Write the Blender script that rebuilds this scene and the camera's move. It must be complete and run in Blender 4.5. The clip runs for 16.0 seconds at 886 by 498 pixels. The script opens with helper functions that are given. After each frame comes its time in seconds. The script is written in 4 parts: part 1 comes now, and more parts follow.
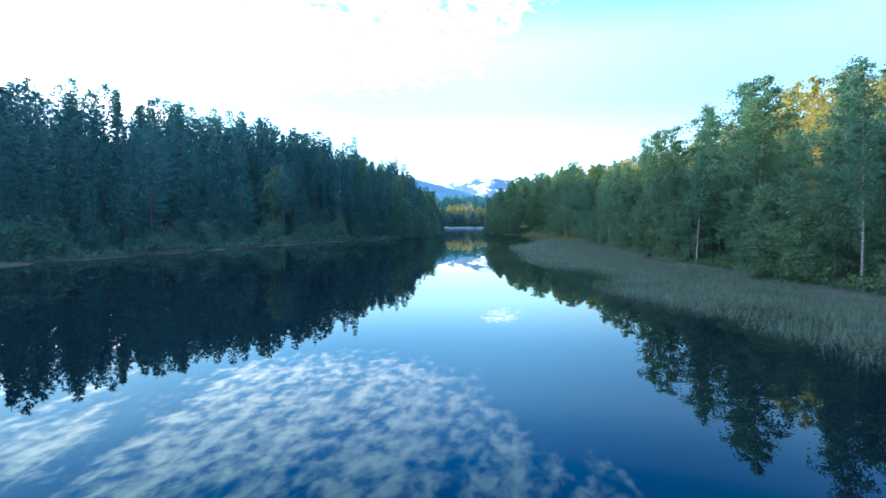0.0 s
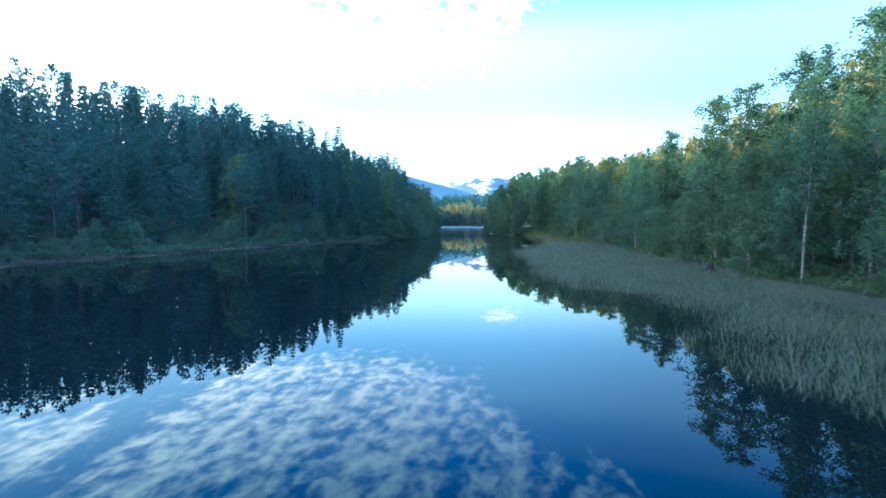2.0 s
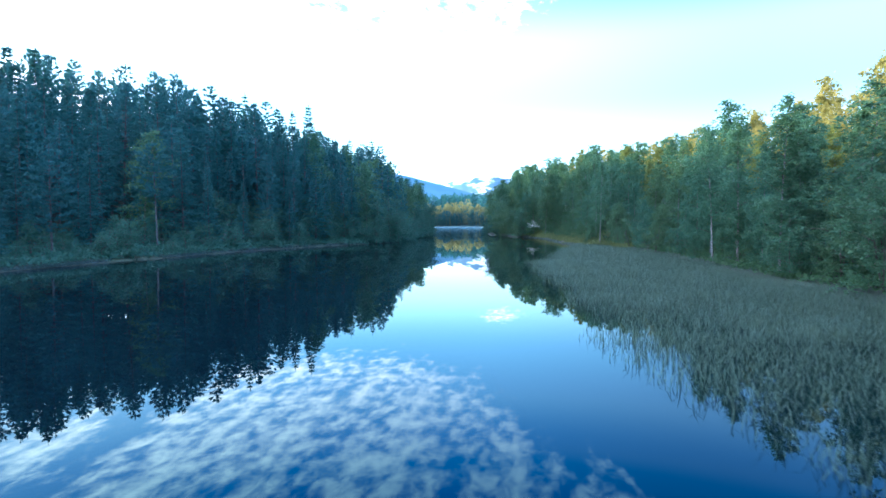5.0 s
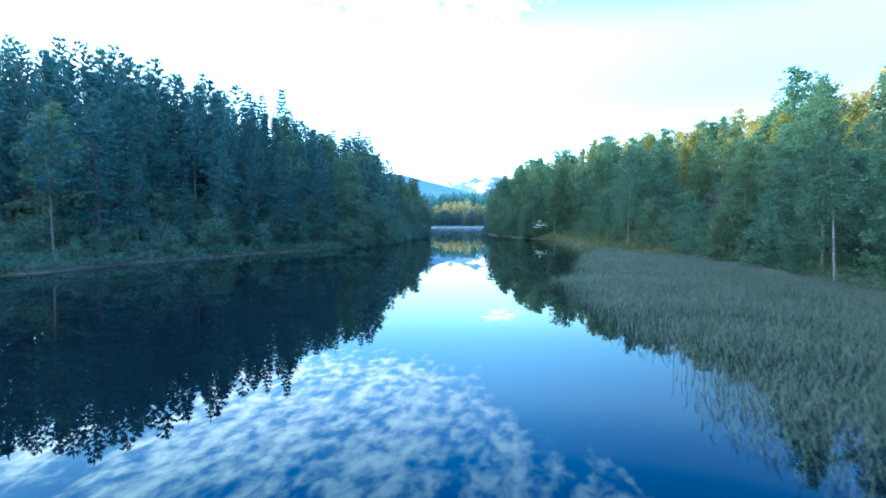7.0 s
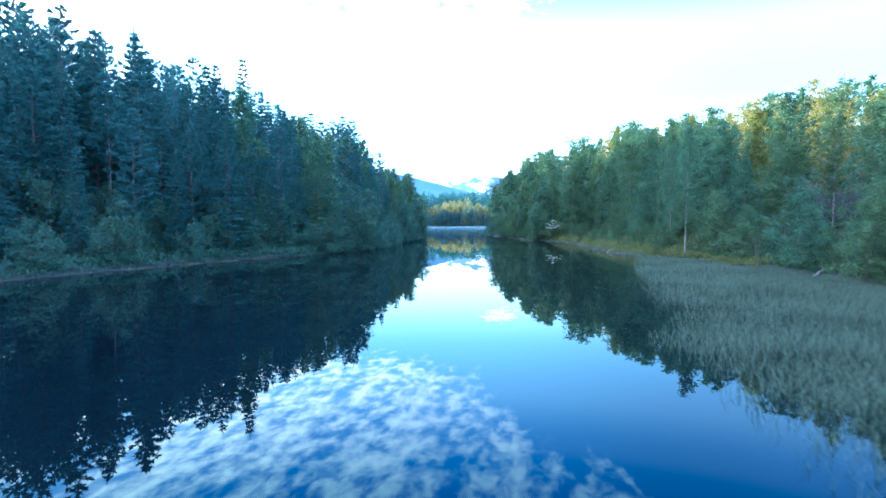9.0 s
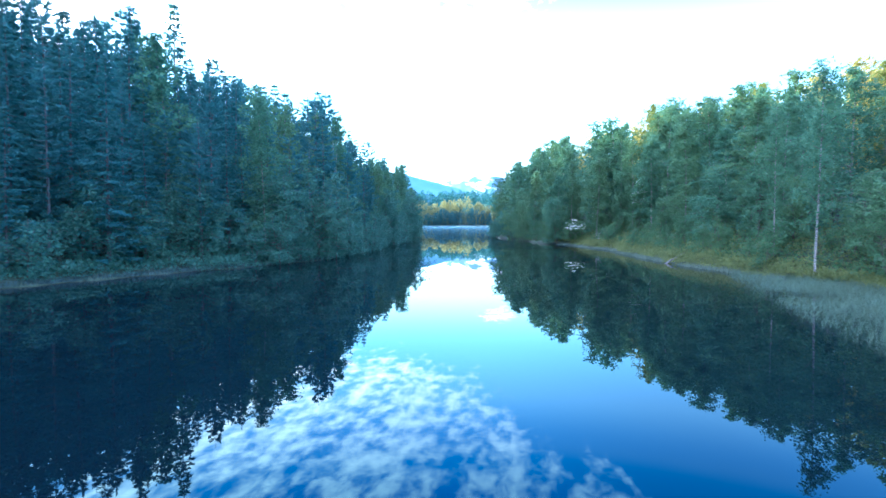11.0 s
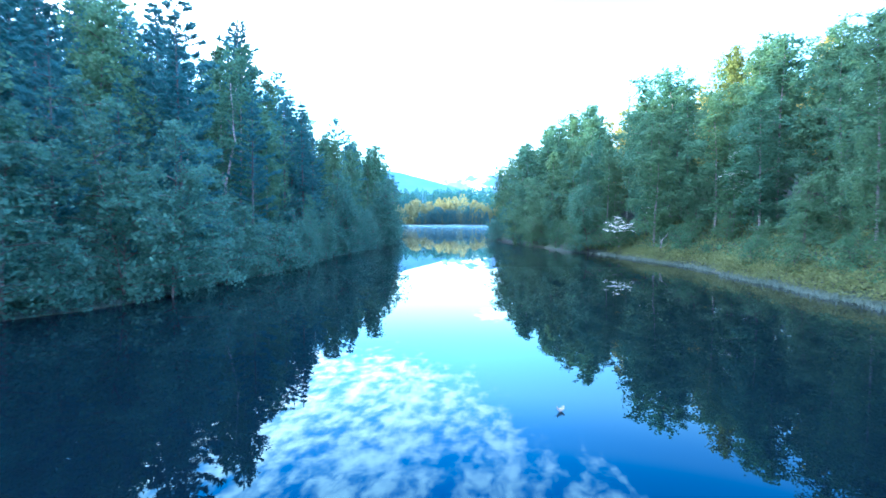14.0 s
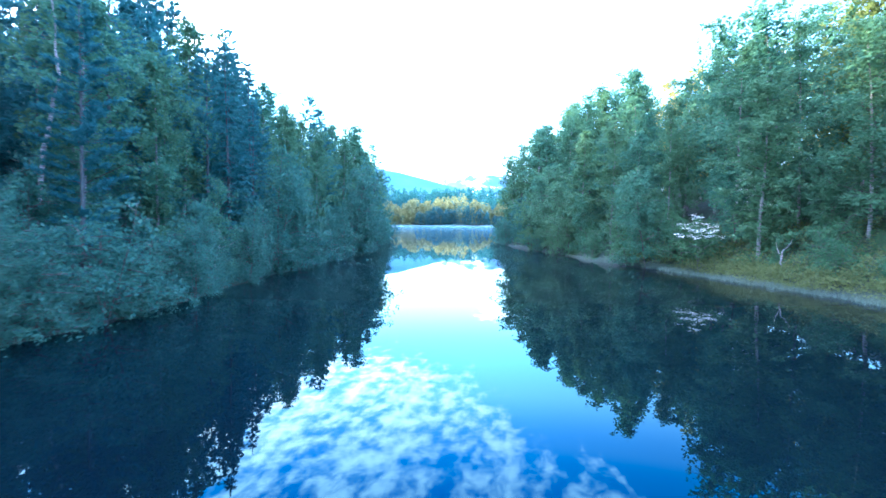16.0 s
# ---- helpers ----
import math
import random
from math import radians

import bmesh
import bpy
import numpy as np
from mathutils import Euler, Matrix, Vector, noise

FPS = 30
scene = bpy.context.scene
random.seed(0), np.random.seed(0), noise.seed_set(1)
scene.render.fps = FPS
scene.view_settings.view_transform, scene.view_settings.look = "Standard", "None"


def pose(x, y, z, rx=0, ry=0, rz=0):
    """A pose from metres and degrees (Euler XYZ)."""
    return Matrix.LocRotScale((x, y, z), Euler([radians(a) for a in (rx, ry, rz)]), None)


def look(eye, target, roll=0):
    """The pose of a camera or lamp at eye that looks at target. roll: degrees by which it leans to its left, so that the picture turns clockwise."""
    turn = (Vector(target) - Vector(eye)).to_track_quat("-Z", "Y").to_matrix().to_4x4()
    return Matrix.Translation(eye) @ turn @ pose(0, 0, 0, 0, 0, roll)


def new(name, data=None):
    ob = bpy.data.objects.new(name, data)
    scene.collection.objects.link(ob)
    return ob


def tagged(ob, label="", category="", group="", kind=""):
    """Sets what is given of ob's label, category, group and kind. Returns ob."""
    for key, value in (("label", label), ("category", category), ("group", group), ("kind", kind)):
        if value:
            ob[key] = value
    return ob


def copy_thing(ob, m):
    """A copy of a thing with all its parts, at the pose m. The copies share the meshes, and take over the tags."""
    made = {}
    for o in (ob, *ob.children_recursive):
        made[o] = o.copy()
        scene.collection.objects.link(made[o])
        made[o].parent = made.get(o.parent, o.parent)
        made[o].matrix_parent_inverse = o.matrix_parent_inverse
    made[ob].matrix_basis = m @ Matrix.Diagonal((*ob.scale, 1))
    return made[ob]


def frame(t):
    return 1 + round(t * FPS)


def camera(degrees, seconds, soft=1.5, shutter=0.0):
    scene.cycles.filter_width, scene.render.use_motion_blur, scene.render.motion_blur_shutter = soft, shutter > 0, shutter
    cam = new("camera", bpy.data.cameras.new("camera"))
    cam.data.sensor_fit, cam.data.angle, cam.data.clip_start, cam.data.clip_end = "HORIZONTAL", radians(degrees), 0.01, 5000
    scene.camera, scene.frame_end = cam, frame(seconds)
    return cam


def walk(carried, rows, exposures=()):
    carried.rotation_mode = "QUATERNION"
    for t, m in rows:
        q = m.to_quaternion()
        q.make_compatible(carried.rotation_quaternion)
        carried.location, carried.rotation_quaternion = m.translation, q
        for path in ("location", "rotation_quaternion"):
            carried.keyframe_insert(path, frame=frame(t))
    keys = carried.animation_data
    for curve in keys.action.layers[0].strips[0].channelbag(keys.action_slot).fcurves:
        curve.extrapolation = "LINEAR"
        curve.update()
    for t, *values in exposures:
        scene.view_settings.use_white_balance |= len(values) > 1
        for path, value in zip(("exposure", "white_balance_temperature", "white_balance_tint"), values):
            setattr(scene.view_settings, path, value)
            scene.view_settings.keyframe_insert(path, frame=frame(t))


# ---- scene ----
# A narrow forest lake at dawn, filmed from a low drone that glides up the channel.
cam = camera(76.2, 16.0, soft=1.55, shutter=0.35)
walk(cam, [
    (0.0, pose(0.000, 0.000, 2.990, 87.509, -0.080, 2.921)),
    (0.5, pose(0.126, 3.566, 2.997, 87.491, -0.080, 2.924)),
    (1.0, pose(0.252, 7.015, 3.003, 87.468, -0.082, 2.923)),
    (1.5, pose(0.375, 10.274, 3.004, 87.446, -0.083, 2.933)),
    (2.0, pose(0.495, 13.372, 3.001, 87.430, -0.077, 2.926)),
    (2.5, pose(0.603, 16.519, 2.999, 87.431, -0.065, 2.929)),
    (3.0, pose(0.695, 19.742, 2.998, 87.447, -0.046, 2.949)),
    (3.5, pose(0.773, 23.049, 2.996, 87.449, -0.023, 2.951)),
    (4.0, pose(0.840, 26.406, 2.993, 87.444, 0.003, 2.934)),
    (6.5, pose(0.890, 43.030, 3.004, 87.418, 0.293, 2.816)),
    (7.0, pose(0.820, 46.322, 3.006, 87.425, 0.299, 2.809)),
    (7.5, pose(0.734, 49.780, 3.008, 87.436, 0.295, 2.802)),
    (8.0, pose(0.637, 53.466, 3.007, 87.435, 0.279, 2.815)),
    (8.5, pose(0.540, 57.443, 3.004, 87.425, 0.250, 2.799)),
    (9.0, pose(0.443, 61.559, 3.002, 87.424, 0.210, 2.779)),
    (11.5, pose(0.036, 82.260, 2.972, 87.340, -0.072, 2.702)),
    (12.0, pose(0.098, 86.353, 2.970, 87.323, -0.091, 2.653)),
    (12.5, pose(0.191, 90.531, 2.970, 87.305, -0.105, 2.579)),
    (13.0, pose(0.302, 94.736, 2.975, 87.294, -0.116, 2.468)),
    (13.5, pose(0.394, 98.884, 2.980, 87.272, -0.126, 2.395)),
    (14.0, pose(0.435, 103.034, 2.990, 87.248, -0.137, 2.354)),
    (14.5, pose(0.407, 107.152, 3.005, 87.242, -0.158, 2.351)),
    (15.0, pose(0.321, 111.317, 3.017, 87.240, -0.182, 2.325)),
    (15.5, pose(0.193, 115.368, 3.024, 87.247, -0.205, 2.297)),
    (16.0, pose(0.047, 119.455, 3.029, 87.271, -0.235, 2.280)),
], exposures=[(0.0, 1.53, 5680, 3), (4.0, 1.76, 5520, 2), (7.0, 2.04, 5380, 2), (9.0, 2.27, 5300, 2), (12.5, 2.75, 5180, 2), (16.0, 3.0, 5050, 3)])

# ---- light ----
SUN_AZ, SUN_EL = radians(-86), radians(10.7)      # azimuth from straight ahead (+y), negative to the left
world = bpy.data.worlds.new("dawn_sky")
scene.world = world
world.use_nodes = True
wn, wl = world.node_tree.nodes, world.node_tree.links
wn.clear()


def wmath(op, a, b=None, c=None, clamp=False):
    n = wn.new("ShaderNodeMath")
    n.operation, n.use_clamp = op, clamp
    for i, v in enumerate((a, b, c)):
        if v is None:
            continue
        if isinstance(v, (int, float)):
            n.inputs[i].default_value = v
        else:
            wl.new(v, n.inputs[i])
    return n.outputs[0]


def wstep(v, lo, hi):
    n = wn.new("ShaderNodeMapRange")
    n.interpolation_type = "SMOOTHSTEP"
    wl.new(v, n.inputs[0])
    n.inputs[1].default_value, n.inputs[2].default_value = lo, hi
    return n.outputs[0]


def wmix(fac, a, b, mode="MIX"):
    n = wn.new("ShaderNodeMix")
    n.data_type, n.blend_type, n.clamp_factor = "RGBA", mode, True
    for sock, v in ((n.inputs[0], fac), (n.inputs[6], a), (n.inputs[7], b)):
        if isinstance(v, (int, float)):
            sock.default_value = v
        elif isinstance(v, tuple):
            sock.default_value = (*v, 1)
        else:
            wl.new(v, sock)
    return n.outputs[2]


coord = wn.new("ShaderNodeTexCoord")
sep = wn.new("ShaderNodeSeparateXYZ")
wl.new(coord.outputs["Generated"], sep.inputs[0])
dx, dy, dz = sep.outputs
# clear sky: pale at the horizon, deep blue higher up (values over 5, scaled below)
up = wmath("MAXIMUM", dz, 0.0)
ramp = wn.new("ShaderNodeValToRGB")
ramp.color_ramp.interpolation = "EASE"
els = ramp.color_ramp.elements
els[0].position, els[0].color = 0.0, (0.32, 0.42, 0.48, 1)
els[1].position, els[1].color = 1.0, (0.02, 0.16, 0.54, 1)
for p, col in ((0.07, (0.30, 0.43, 0.51)), (0.13, (0.25, 0.41, 0.50)), (0.21, (0.17, 0.335, 0.52)), (0.29, (0.19, 0.335, 0.55)), (0.365, (0.10, 0.25, 0.535)), (0.395, (0.008, 0.195, 0.50)), (0.45, (0.0, 0.152, 0.465)), (0.7, (0.012, 0.16, 0.60))):
    e = els.new(p)
    e.color = (*col, 1)
wl.new(up, ramp.inputs[0])
# warm brightening towards the sun
toward = wmath("ADD", wmath("MULTIPLY", dx, math.sin(SUN_AZ)), wmath("MULTIPLY", dy, math.cos(SUN_AZ)))
glow = wstep(toward, 0.25, 1.1)
low = wstep(up, 0.6, 0.05)
clear = wmix(wmath("MULTIPLY", wmath("MULTIPLY", glow, low), 0.7), wmix(wmath("MULTIPLY", wstep(toward, 0.08, -0.38), wstep(dy, -0.25, 0.45)), ramp.outputs[0], wmix(1.0, ramp.outputs[0], (0.66, 0.63, 0.66), "MULTIPLY")), (0.86, 1.0, 1.08))
# thin clouds on a plane overhead
inv = wmath("DIVIDE", 1.0, wmath("MAXIMUM", dz, 0.03))
comb = wn.new("ShaderNodeCombineXYZ")
px, py = wmath("MULTIPLY", dx, inv), wmath("MULTIPLY", dy, inv)
along_wind, across_wind = wmath("MULTIPLY", py, 0.52), wmath("SUBTRACT", px, wmath("MULTIPLY", py, 0.065))
wl.new(across_wind, comb.inputs[0])
wl.new(along_wind, comb.inputs[1])
streets = wn.new("ShaderNodeCombineXYZ")
wl.new(across_wind, streets.inputs[0])
wl.new(wmath("MULTIPLY", py, 0.13), streets.inputs[1])


def wnoise(scale, detail, rough, dist=0.0, vec=comb):
    n = wn.new("ShaderNodeTexNoise")
    n.inputs["Scale"].default_value, n.inputs["Detail"].default_value = scale, detail
    n.inputs["Roughness"].default_value, n.inputs["Distortion"].default_value = rough, dist
    wl.new(vec.outputs[0], n.inputs["Vector"])
    return n.outputs[0]


# small puffs, drawn out in long rows that run down the lake
puffs = wmath("ADD", wmath("MULTIPLY", wnoise(12.0, 6.0, 0.58, 0.2), 0.66), wmath("MULTIPLY", wnoise(5.0, 3.0, 0.5, 0.15, streets), 0.34))
banks = wnoise(1.3, 3.0, 0.5)
ahead = wmath("MAXIMUM", dy, 0.05)
ta, te = wmath("DIVIDE", dx, ahead), wmath("DIVIDE", dz, ahead)
# the fan of small clouds ahead
left_edge = wmath("ADD", ta, wmath("MULTIPLY_ADD", te, 1.5, 0.0))
right_edge = wmath("SUBTRACT", wmath("MULTIPLY_ADD", te, 1.45, -0.365), ta)
fan = wmath("MULTIPLY", wmath("MULTIPLY", wstep(left_edge, -0.32, 0.06), wstep(right_edge, -0.13, 0.14)), wstep(te, 0.17, 0.27))
# the brighter bank towards the sun
bank = wstep(wmath("ADD", ta, wmath("MULTIPLY_ADD", te, 0.9, 0.30)), 0.06, -0.12)
tuft = wstep(wmath("ADD", wmath("POWER", wmath("DIVIDE", wmath("SUBTRACT", ta, 0.055), 0.06), 2.0), wmath("POWER", wmath("DIVIDE", wmath("SUBTRACT", te, 0.162), 0.022), 2.0)), 1.3, 0.0)
cover = wmath("MAXIMUM", wmath("MAXIMUM", fan, wmath("MULTIPLY", tuft, 0.9)), wmath("MULTIPLY", bank, wstep(banks, 0.36, 0.56)))
density = wmath("MULTIPLY_ADD", wmath("SUBTRACT", cover, 1.0), 0.34, puffs)
cloud = wmath("MULTIPLY", wstep(density, 0.38, 0.66), wstep(dz, 0.02, 0.12))
cloud_col = wmix(wstep(toward, 0.0, 0.6), (0.92, 0.80, 0.86), (1.6, 1.28, 1.15))
colour = wmix(wmath("MULTIPLY", cloud, 0.85), clear, cloud_col)
sky = wn.new("ShaderNodeTexSky")
sky.sky_type, sky.sun_disc = "NISHITA", False
sky.sun_elevation, sky.sun_rotation = SUN_EL, SUN_AZ
back1, back2 = wn.new("ShaderNodeBackground"), wn.new("ShaderNodeBackground")
wl.new(sky.outputs[0], back1.inputs[0])
back1.inputs[1].default_value = 0.02
wl.new(colour, back2.inputs[0])
back2.inputs[1].default_value = 1.92
addn, wout = wn.new("ShaderNodeAddShader"), wn.new("ShaderNodeOutputWorld")
wl.new(back1.outputs[0], addn.inputs[0])
wl.new(back2.outputs[0], addn.inputs[1])
wl.new(addn.outputs[0], wout.inputs[0])

sun_data = bpy.data.lights.new("sun", "SUN")
sun_data.energy, sun_data.angle, sun_data.color = 5.0, radians(0.6), (1.0, 0.82, 0.52)
sun = new("sun", sun_data)
sun_dir = Vector((math.sin(SUN_AZ) * math.cos(SUN_EL), math.cos(SUN_AZ) * math.cos(SUN_EL), math.sin(SUN_EL)))
sun.matrix_world = look(sun_dir * 300, (0, 0, 0))


# ---- materials ----
class Mat:
    """A node material with short helpers."""

    def __init__(self, name, rough=0.7, metal=0.0):
        self.m = bpy.data.materials.new(name)
        self.m.use_nodes = True
        self.n, self.l = self.m.node_tree.nodes, self.m.node_tree.links
        self.p = self.n["Principled BSDF"]
        self.out = self.n["Material Output"]
        self.p.inputs["Roughness"].default_value = rough
        self.p.inputs["Metallic"].default_value = metal

    def put(self, v, sock):
        if isinstance(v, (int, float)):
            sock.default_value = v
        elif isinstance(v, tuple):
            sock.default_value = (*v, 1)
        else:
            self.l.new(v, sock)

    def noise(self, scale, detail=4.0, rough=0.55, stretch=None, space="Object"):
        t = self.n.new("ShaderNodeTexNoise")
        t.inputs["Scale"].default_value, t.inputs["Detail"].default_value, t.inputs["Roughness"].default_value = scale, detail, rough
        if space == "World":
            src = self.n.new("ShaderNodeNewGeometry").outputs["Position"]
        else:
            src = self.n.new("ShaderNodeTexCoord").outputs["Object"]
        if stretch:
            mp = self.n.new("ShaderNodeMapping")
            mp.inputs["Scale"].default_value = stretch
            self.l.new(src, mp.inputs[0])
            src = mp.outputs[0]
        self.l.new(src, t.inputs["Vector"])
        return t.outputs[0]

    def ramp(self, fac, *stops):
        r = self.n.new("ShaderNodeValToRGB")
        e = r.color_ramp.elements
        e[0].position, e[0].color = stops[0][0], (*stops[0][1], 1)
        e[1].position, e[1].color = stops[-1][0], (*stops[-1][1], 1)
        for p, c in stops[1:-1]:
            e.new(p).color = (*c, 1)
        self.put(fac, r.inputs[0])
        return r.outputs[0]

    def mix(self, fac, a, b, mode="MIX"):
        x = self.n.new("ShaderNodeMix")
        x.data_type, x.blend_type = "RGBA", mode
        self.put(fac, x.inputs[0]), self.put(a, x.inputs[6]), self.put(b, x.inputs[7])
        return x.outputs[2]

    def math(self, op, a, b=0.0, clamp=False):
        x = self.n.new("ShaderNodeMath")
        x.operation, x.use_clamp = op, clamp
        self.put(a, x.inputs[0]), self.put(b, x.inputs[1])
        return x.outputs[0]

    def random(self):
        return self.n.new("ShaderNodeObjectInfo").outputs["Random"]

    def island(self):
        return self.n.new("ShaderNodeNewGeometry").outputs["Random Per Island"]

    def colour(self, c):
        self.put(c, self.p.inputs["Base Color"])

    def bump(self, h, strength=0.4, dist=0.02):
        b = self.n.new("ShaderNodeBump")
        b.inputs["Strength"].default_value, b.inputs["Distance"].default_value = strength, dist
        self.l.new(h, b.inputs["Height"])
        self.l.new(b.outputs[0], self.p.inputs["Normal"])


def foliage(name, dark, mid, light, tint, through_light=0.48):
    """Leaves: each leaf and each plant has its own shade; light passes through them."""
    m = Mat(name, 0.75)
    m.p.inputs["Specular IOR Level"].default_value = 0.15
    leaf = m.ramp(m.island(), (0.0, dark), (0.55, mid), (1.0, light))
    c = m.mix(m.math("MULTIPLY", m.random(), 0.75), leaf, tint)
    clumps = m.noise(0.55, 3.0)
    c = m.mix(m.math("MULTIPLY", m.math("SUBTRACT", clumps, 0.35, True), 1.1), c, light)
    m.colour(c)
    tr = m.n.new("ShaderNodeBsdfTranslucent")
    m.l.new(c, tr.inputs[0])
    mx = m.n.new("ShaderNodeMixShader")
    mx.inputs[0].default_value = through_light
    m.l.new(m.p.outputs[0], mx.inputs[1]), m.l.new(tr.outputs[0], mx.inputs[2])
    m.l.new(mx.outputs[0], m.out.inputs[0])
    return m.m


M = {}
M["birch_leaf"] = foliage("birch_leaves", (0.042, 0.112, 0.074), (0.062, 0.158, 0.100), (0.102, 0.208, 0.120), (0.100, 0.170, 0.068))
M["pine_leaf"] = foliage("pine_needles", (0.034, 0.120, 0.122), (0.046, 0.152, 0.152), (0.062, 0.178, 0.174), (0.050, 0.142, 0.130), 0.52)
M["spruce_leaf"] = foliage("spruce_needles", (0.032, 0.116, 0.114), (0.043, 0.148, 0.142), (0.058, 0.170, 0.160), (0.047, 0.138, 0.122), 0.52)
M["shrub_leaf"] = foliage("willow_leaves", (0.036, 0.100, 0.056), (0.056, 0.138, 0.072), (0.096, 0.185, 0.085), (0.074, 0.140, 0.060))
# yellow and gold leaves: low sunlight on the crowns put into their colour
M["sunlit_yellow_leaf"] = foliage("sunlit_yellow_leaves", (0.095, 0.145, 0.042), (0.145, 0.185, 0.05), (0.22, 0.23, 0.06), (0.12, 0.16, 0.05))
M["sunlit_gold_leaf"] = foliage("sunlit_gold_leaves", (0.20, 0.19, 0.05), (0.30, 0.27, 0.07), (0.42, 0.35, 0.11), (0.20, 0.21, 0.06))
# bluish tint stands for the haze veiling the left and farther banks
M["haze_tinted_leaf"] = foliage("haze_tinted_leaves", (0.036, 0.106, 0.082), (0.052, 0.142, 0.106), (0.080, 0.182, 0.128), (0.064, 0.140, 0.088))
# sunlight on the far birches, paled by haze, given as leaf colour
M["pale_sunlit_gold"] = foliage("pale_sunlit_leaves", (0.18, 0.19, 0.075), (0.28, 0.26, 0.10), (0.40, 0.34, 0.14), (0.17, 0.21, 0.10))
M["pale_grass"] = foliage("pale_bank_grass", (0.055, 0.090, 0.070), (0.090, 0.130, 0.100), (0.140, 0.180, 0.145), (0.085, 0.120, 0.080), 0.3)
# far-shore haze is put into this bluish leaf colour
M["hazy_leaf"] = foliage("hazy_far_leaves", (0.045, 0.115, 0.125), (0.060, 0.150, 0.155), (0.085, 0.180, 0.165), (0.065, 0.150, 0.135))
M["herb"] = foliage("bank_herbs", (0.050, 0.100, 0.042), (0.100, 0.165, 0.056), (0.190, 0.215, 0.074), (0.125, 0.140, 0.054))
M["reed"] = foliage("lake_sedge", (0.040, 0.078, 0.055), (0.063, 0.115, 0.082), (0.108, 0.172, 0.126), (0.072, 0.110, 0.066), 0.35)
M["straw"] = foliage("pale_shore_sedge", (0.028, 0.056, 0.052), (0.046, 0.082, 0.074), (0.080, 0.122, 0.112), (0.042, 0.078, 0.066), 0.3)
M["straw_leaf"] = foliage("dry_leaf", (0.22, 0.20, 0.17), (0.30, 0.28, 0.25), (0.42, 0.40, 0.36), (0.28, 0.25, 0.22), 0.2)
M["flower"] = foliage("white_blossom", (0.62, 0.64, 0.56), (0.74, 0.75, 0.68), (0.82, 0.82, 0.76), (0.7, 0.72, 0.66), 0.3)

m = Mat("birch_bark", 0.75)
band = m.noise(2.2, 5.0, 0.65, (1.0, 1.0, 7.0))
m.colour(m.mix(m.math("MULTIPLY", m.noise(14.0), 0.35), m.ramp(band, (0.40, (0.05, 0.045, 0.04)), (0.54, (0.19, 0.19, 0.18)), (0.80, (0.44, 0.44, 0.42))), (0.22, 0.22, 0.20)))
m.bump(band, 0.4, 0.01)
M["birch_bark"] = m.m
m = Mat("pine_bark", 0.85)
plates = m.noise(5.0, 5.0, 0.6, (1.6, 1.6, 0.45))
m.colour(m.ramp(plates, (0.32, (0.036, 0.032, 0.028)), (0.52, (0.070, 0.076, 0.072)), (0.75, (0.130, 0.138, 0.128))))
m.bump(plates, 0.8, 0.03)
M["pine_bark"] = m.m
m = Mat("shrub_bark", 0.85)
fib = m.noise(8.0, 4.0, 0.6)
m.colour(m.ramp(fib, (0.3, (0.035, 0.032, 0.026)), (0.7, (0.10, 0.088, 0.07))))
m.bump(fib, 0.4, 0.01)
M["shrub_bark"] = m.m
m = Mat("dry_wood", 0.8)
fib = m.noise(6.0, 5.0, 0.6, (6.0, 6.0, 0.6))
m.colour(m.ramp(fib, (0.3, (0.055, 0.055, 0.05)), (0.7, (0.17, 0.17, 0.155))))
m.bump(fib, 0.5, 0.01)
M["dry_wood"] = m.m

m = Mat("rotten_wood", 0.9)
fib = m.noise(7.0, 5.0, 0.6)
m.colour(m.ramp(fib, (0.3, (0.004, 0.006, 0.006)), (0.7, (0.013, 0.017, 0.016))))
m.bump(fib, 0.7, 0.03)
M["rotten_wood"] = m.m
m = Mat("reddish_bark", 0.8)
fib = m.noise(9.0, 4.0, 0.6)
m.colour(m.ramp(fib, (0.3, (0.16, 0.05, 0.03)), (0.7, (0.36, 0.12, 0.07))))
m.bump(fib, 0.4, 0.01)
M["red_bark"] = m.m

m = Mat("forest_floor", 0.95)
big, fine = m.noise(0.12, 4.0, 0.6, None, "World"), m.noise(3.5, 5.0, 0.65, None, "World")
moss = m.ramp(fine, (0.3, (0.018, 0.028, 0.010)), (0.55, (0.026, 0.050, 0.024)), (0.8, (0.042, 0.070, 0.036)))
soil = m.ramp(fine, (0.3, (0.007, 0.015, 0.013)), (0.6, (0.013, 0.027, 0.023)), (0.85, (0.024, 0.046, 0.040)))
m.colour(m.mix(m.ramp(big, (0.42, (0, 0, 0)), (0.62, (1, 1, 1))), moss, soil))
m.bump(fine, 0.9, 0.12)
M["ground"] = m.m

m = Mat("lake_water", 0.0)
m.colour((0.0014, 0.0040, 0.0060))
m.p.inputs["IOR"].default_value = 1.26
rip = m.noise(0.9, 3.0, 0.5, (1.0, 0.45, 1.0), "World")
m.bump(rip, 0.010, 0.10)
m.p.inputs["Specular IOR Level"].default_value = 0.0
# the mirror on top: stronger at low angles, reflection tinted blue where one looks down
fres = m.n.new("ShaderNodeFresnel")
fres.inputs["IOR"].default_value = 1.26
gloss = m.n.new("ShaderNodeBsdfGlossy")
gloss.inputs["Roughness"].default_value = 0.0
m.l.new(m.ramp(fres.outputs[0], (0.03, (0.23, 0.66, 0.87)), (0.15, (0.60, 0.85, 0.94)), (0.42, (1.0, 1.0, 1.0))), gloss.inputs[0])
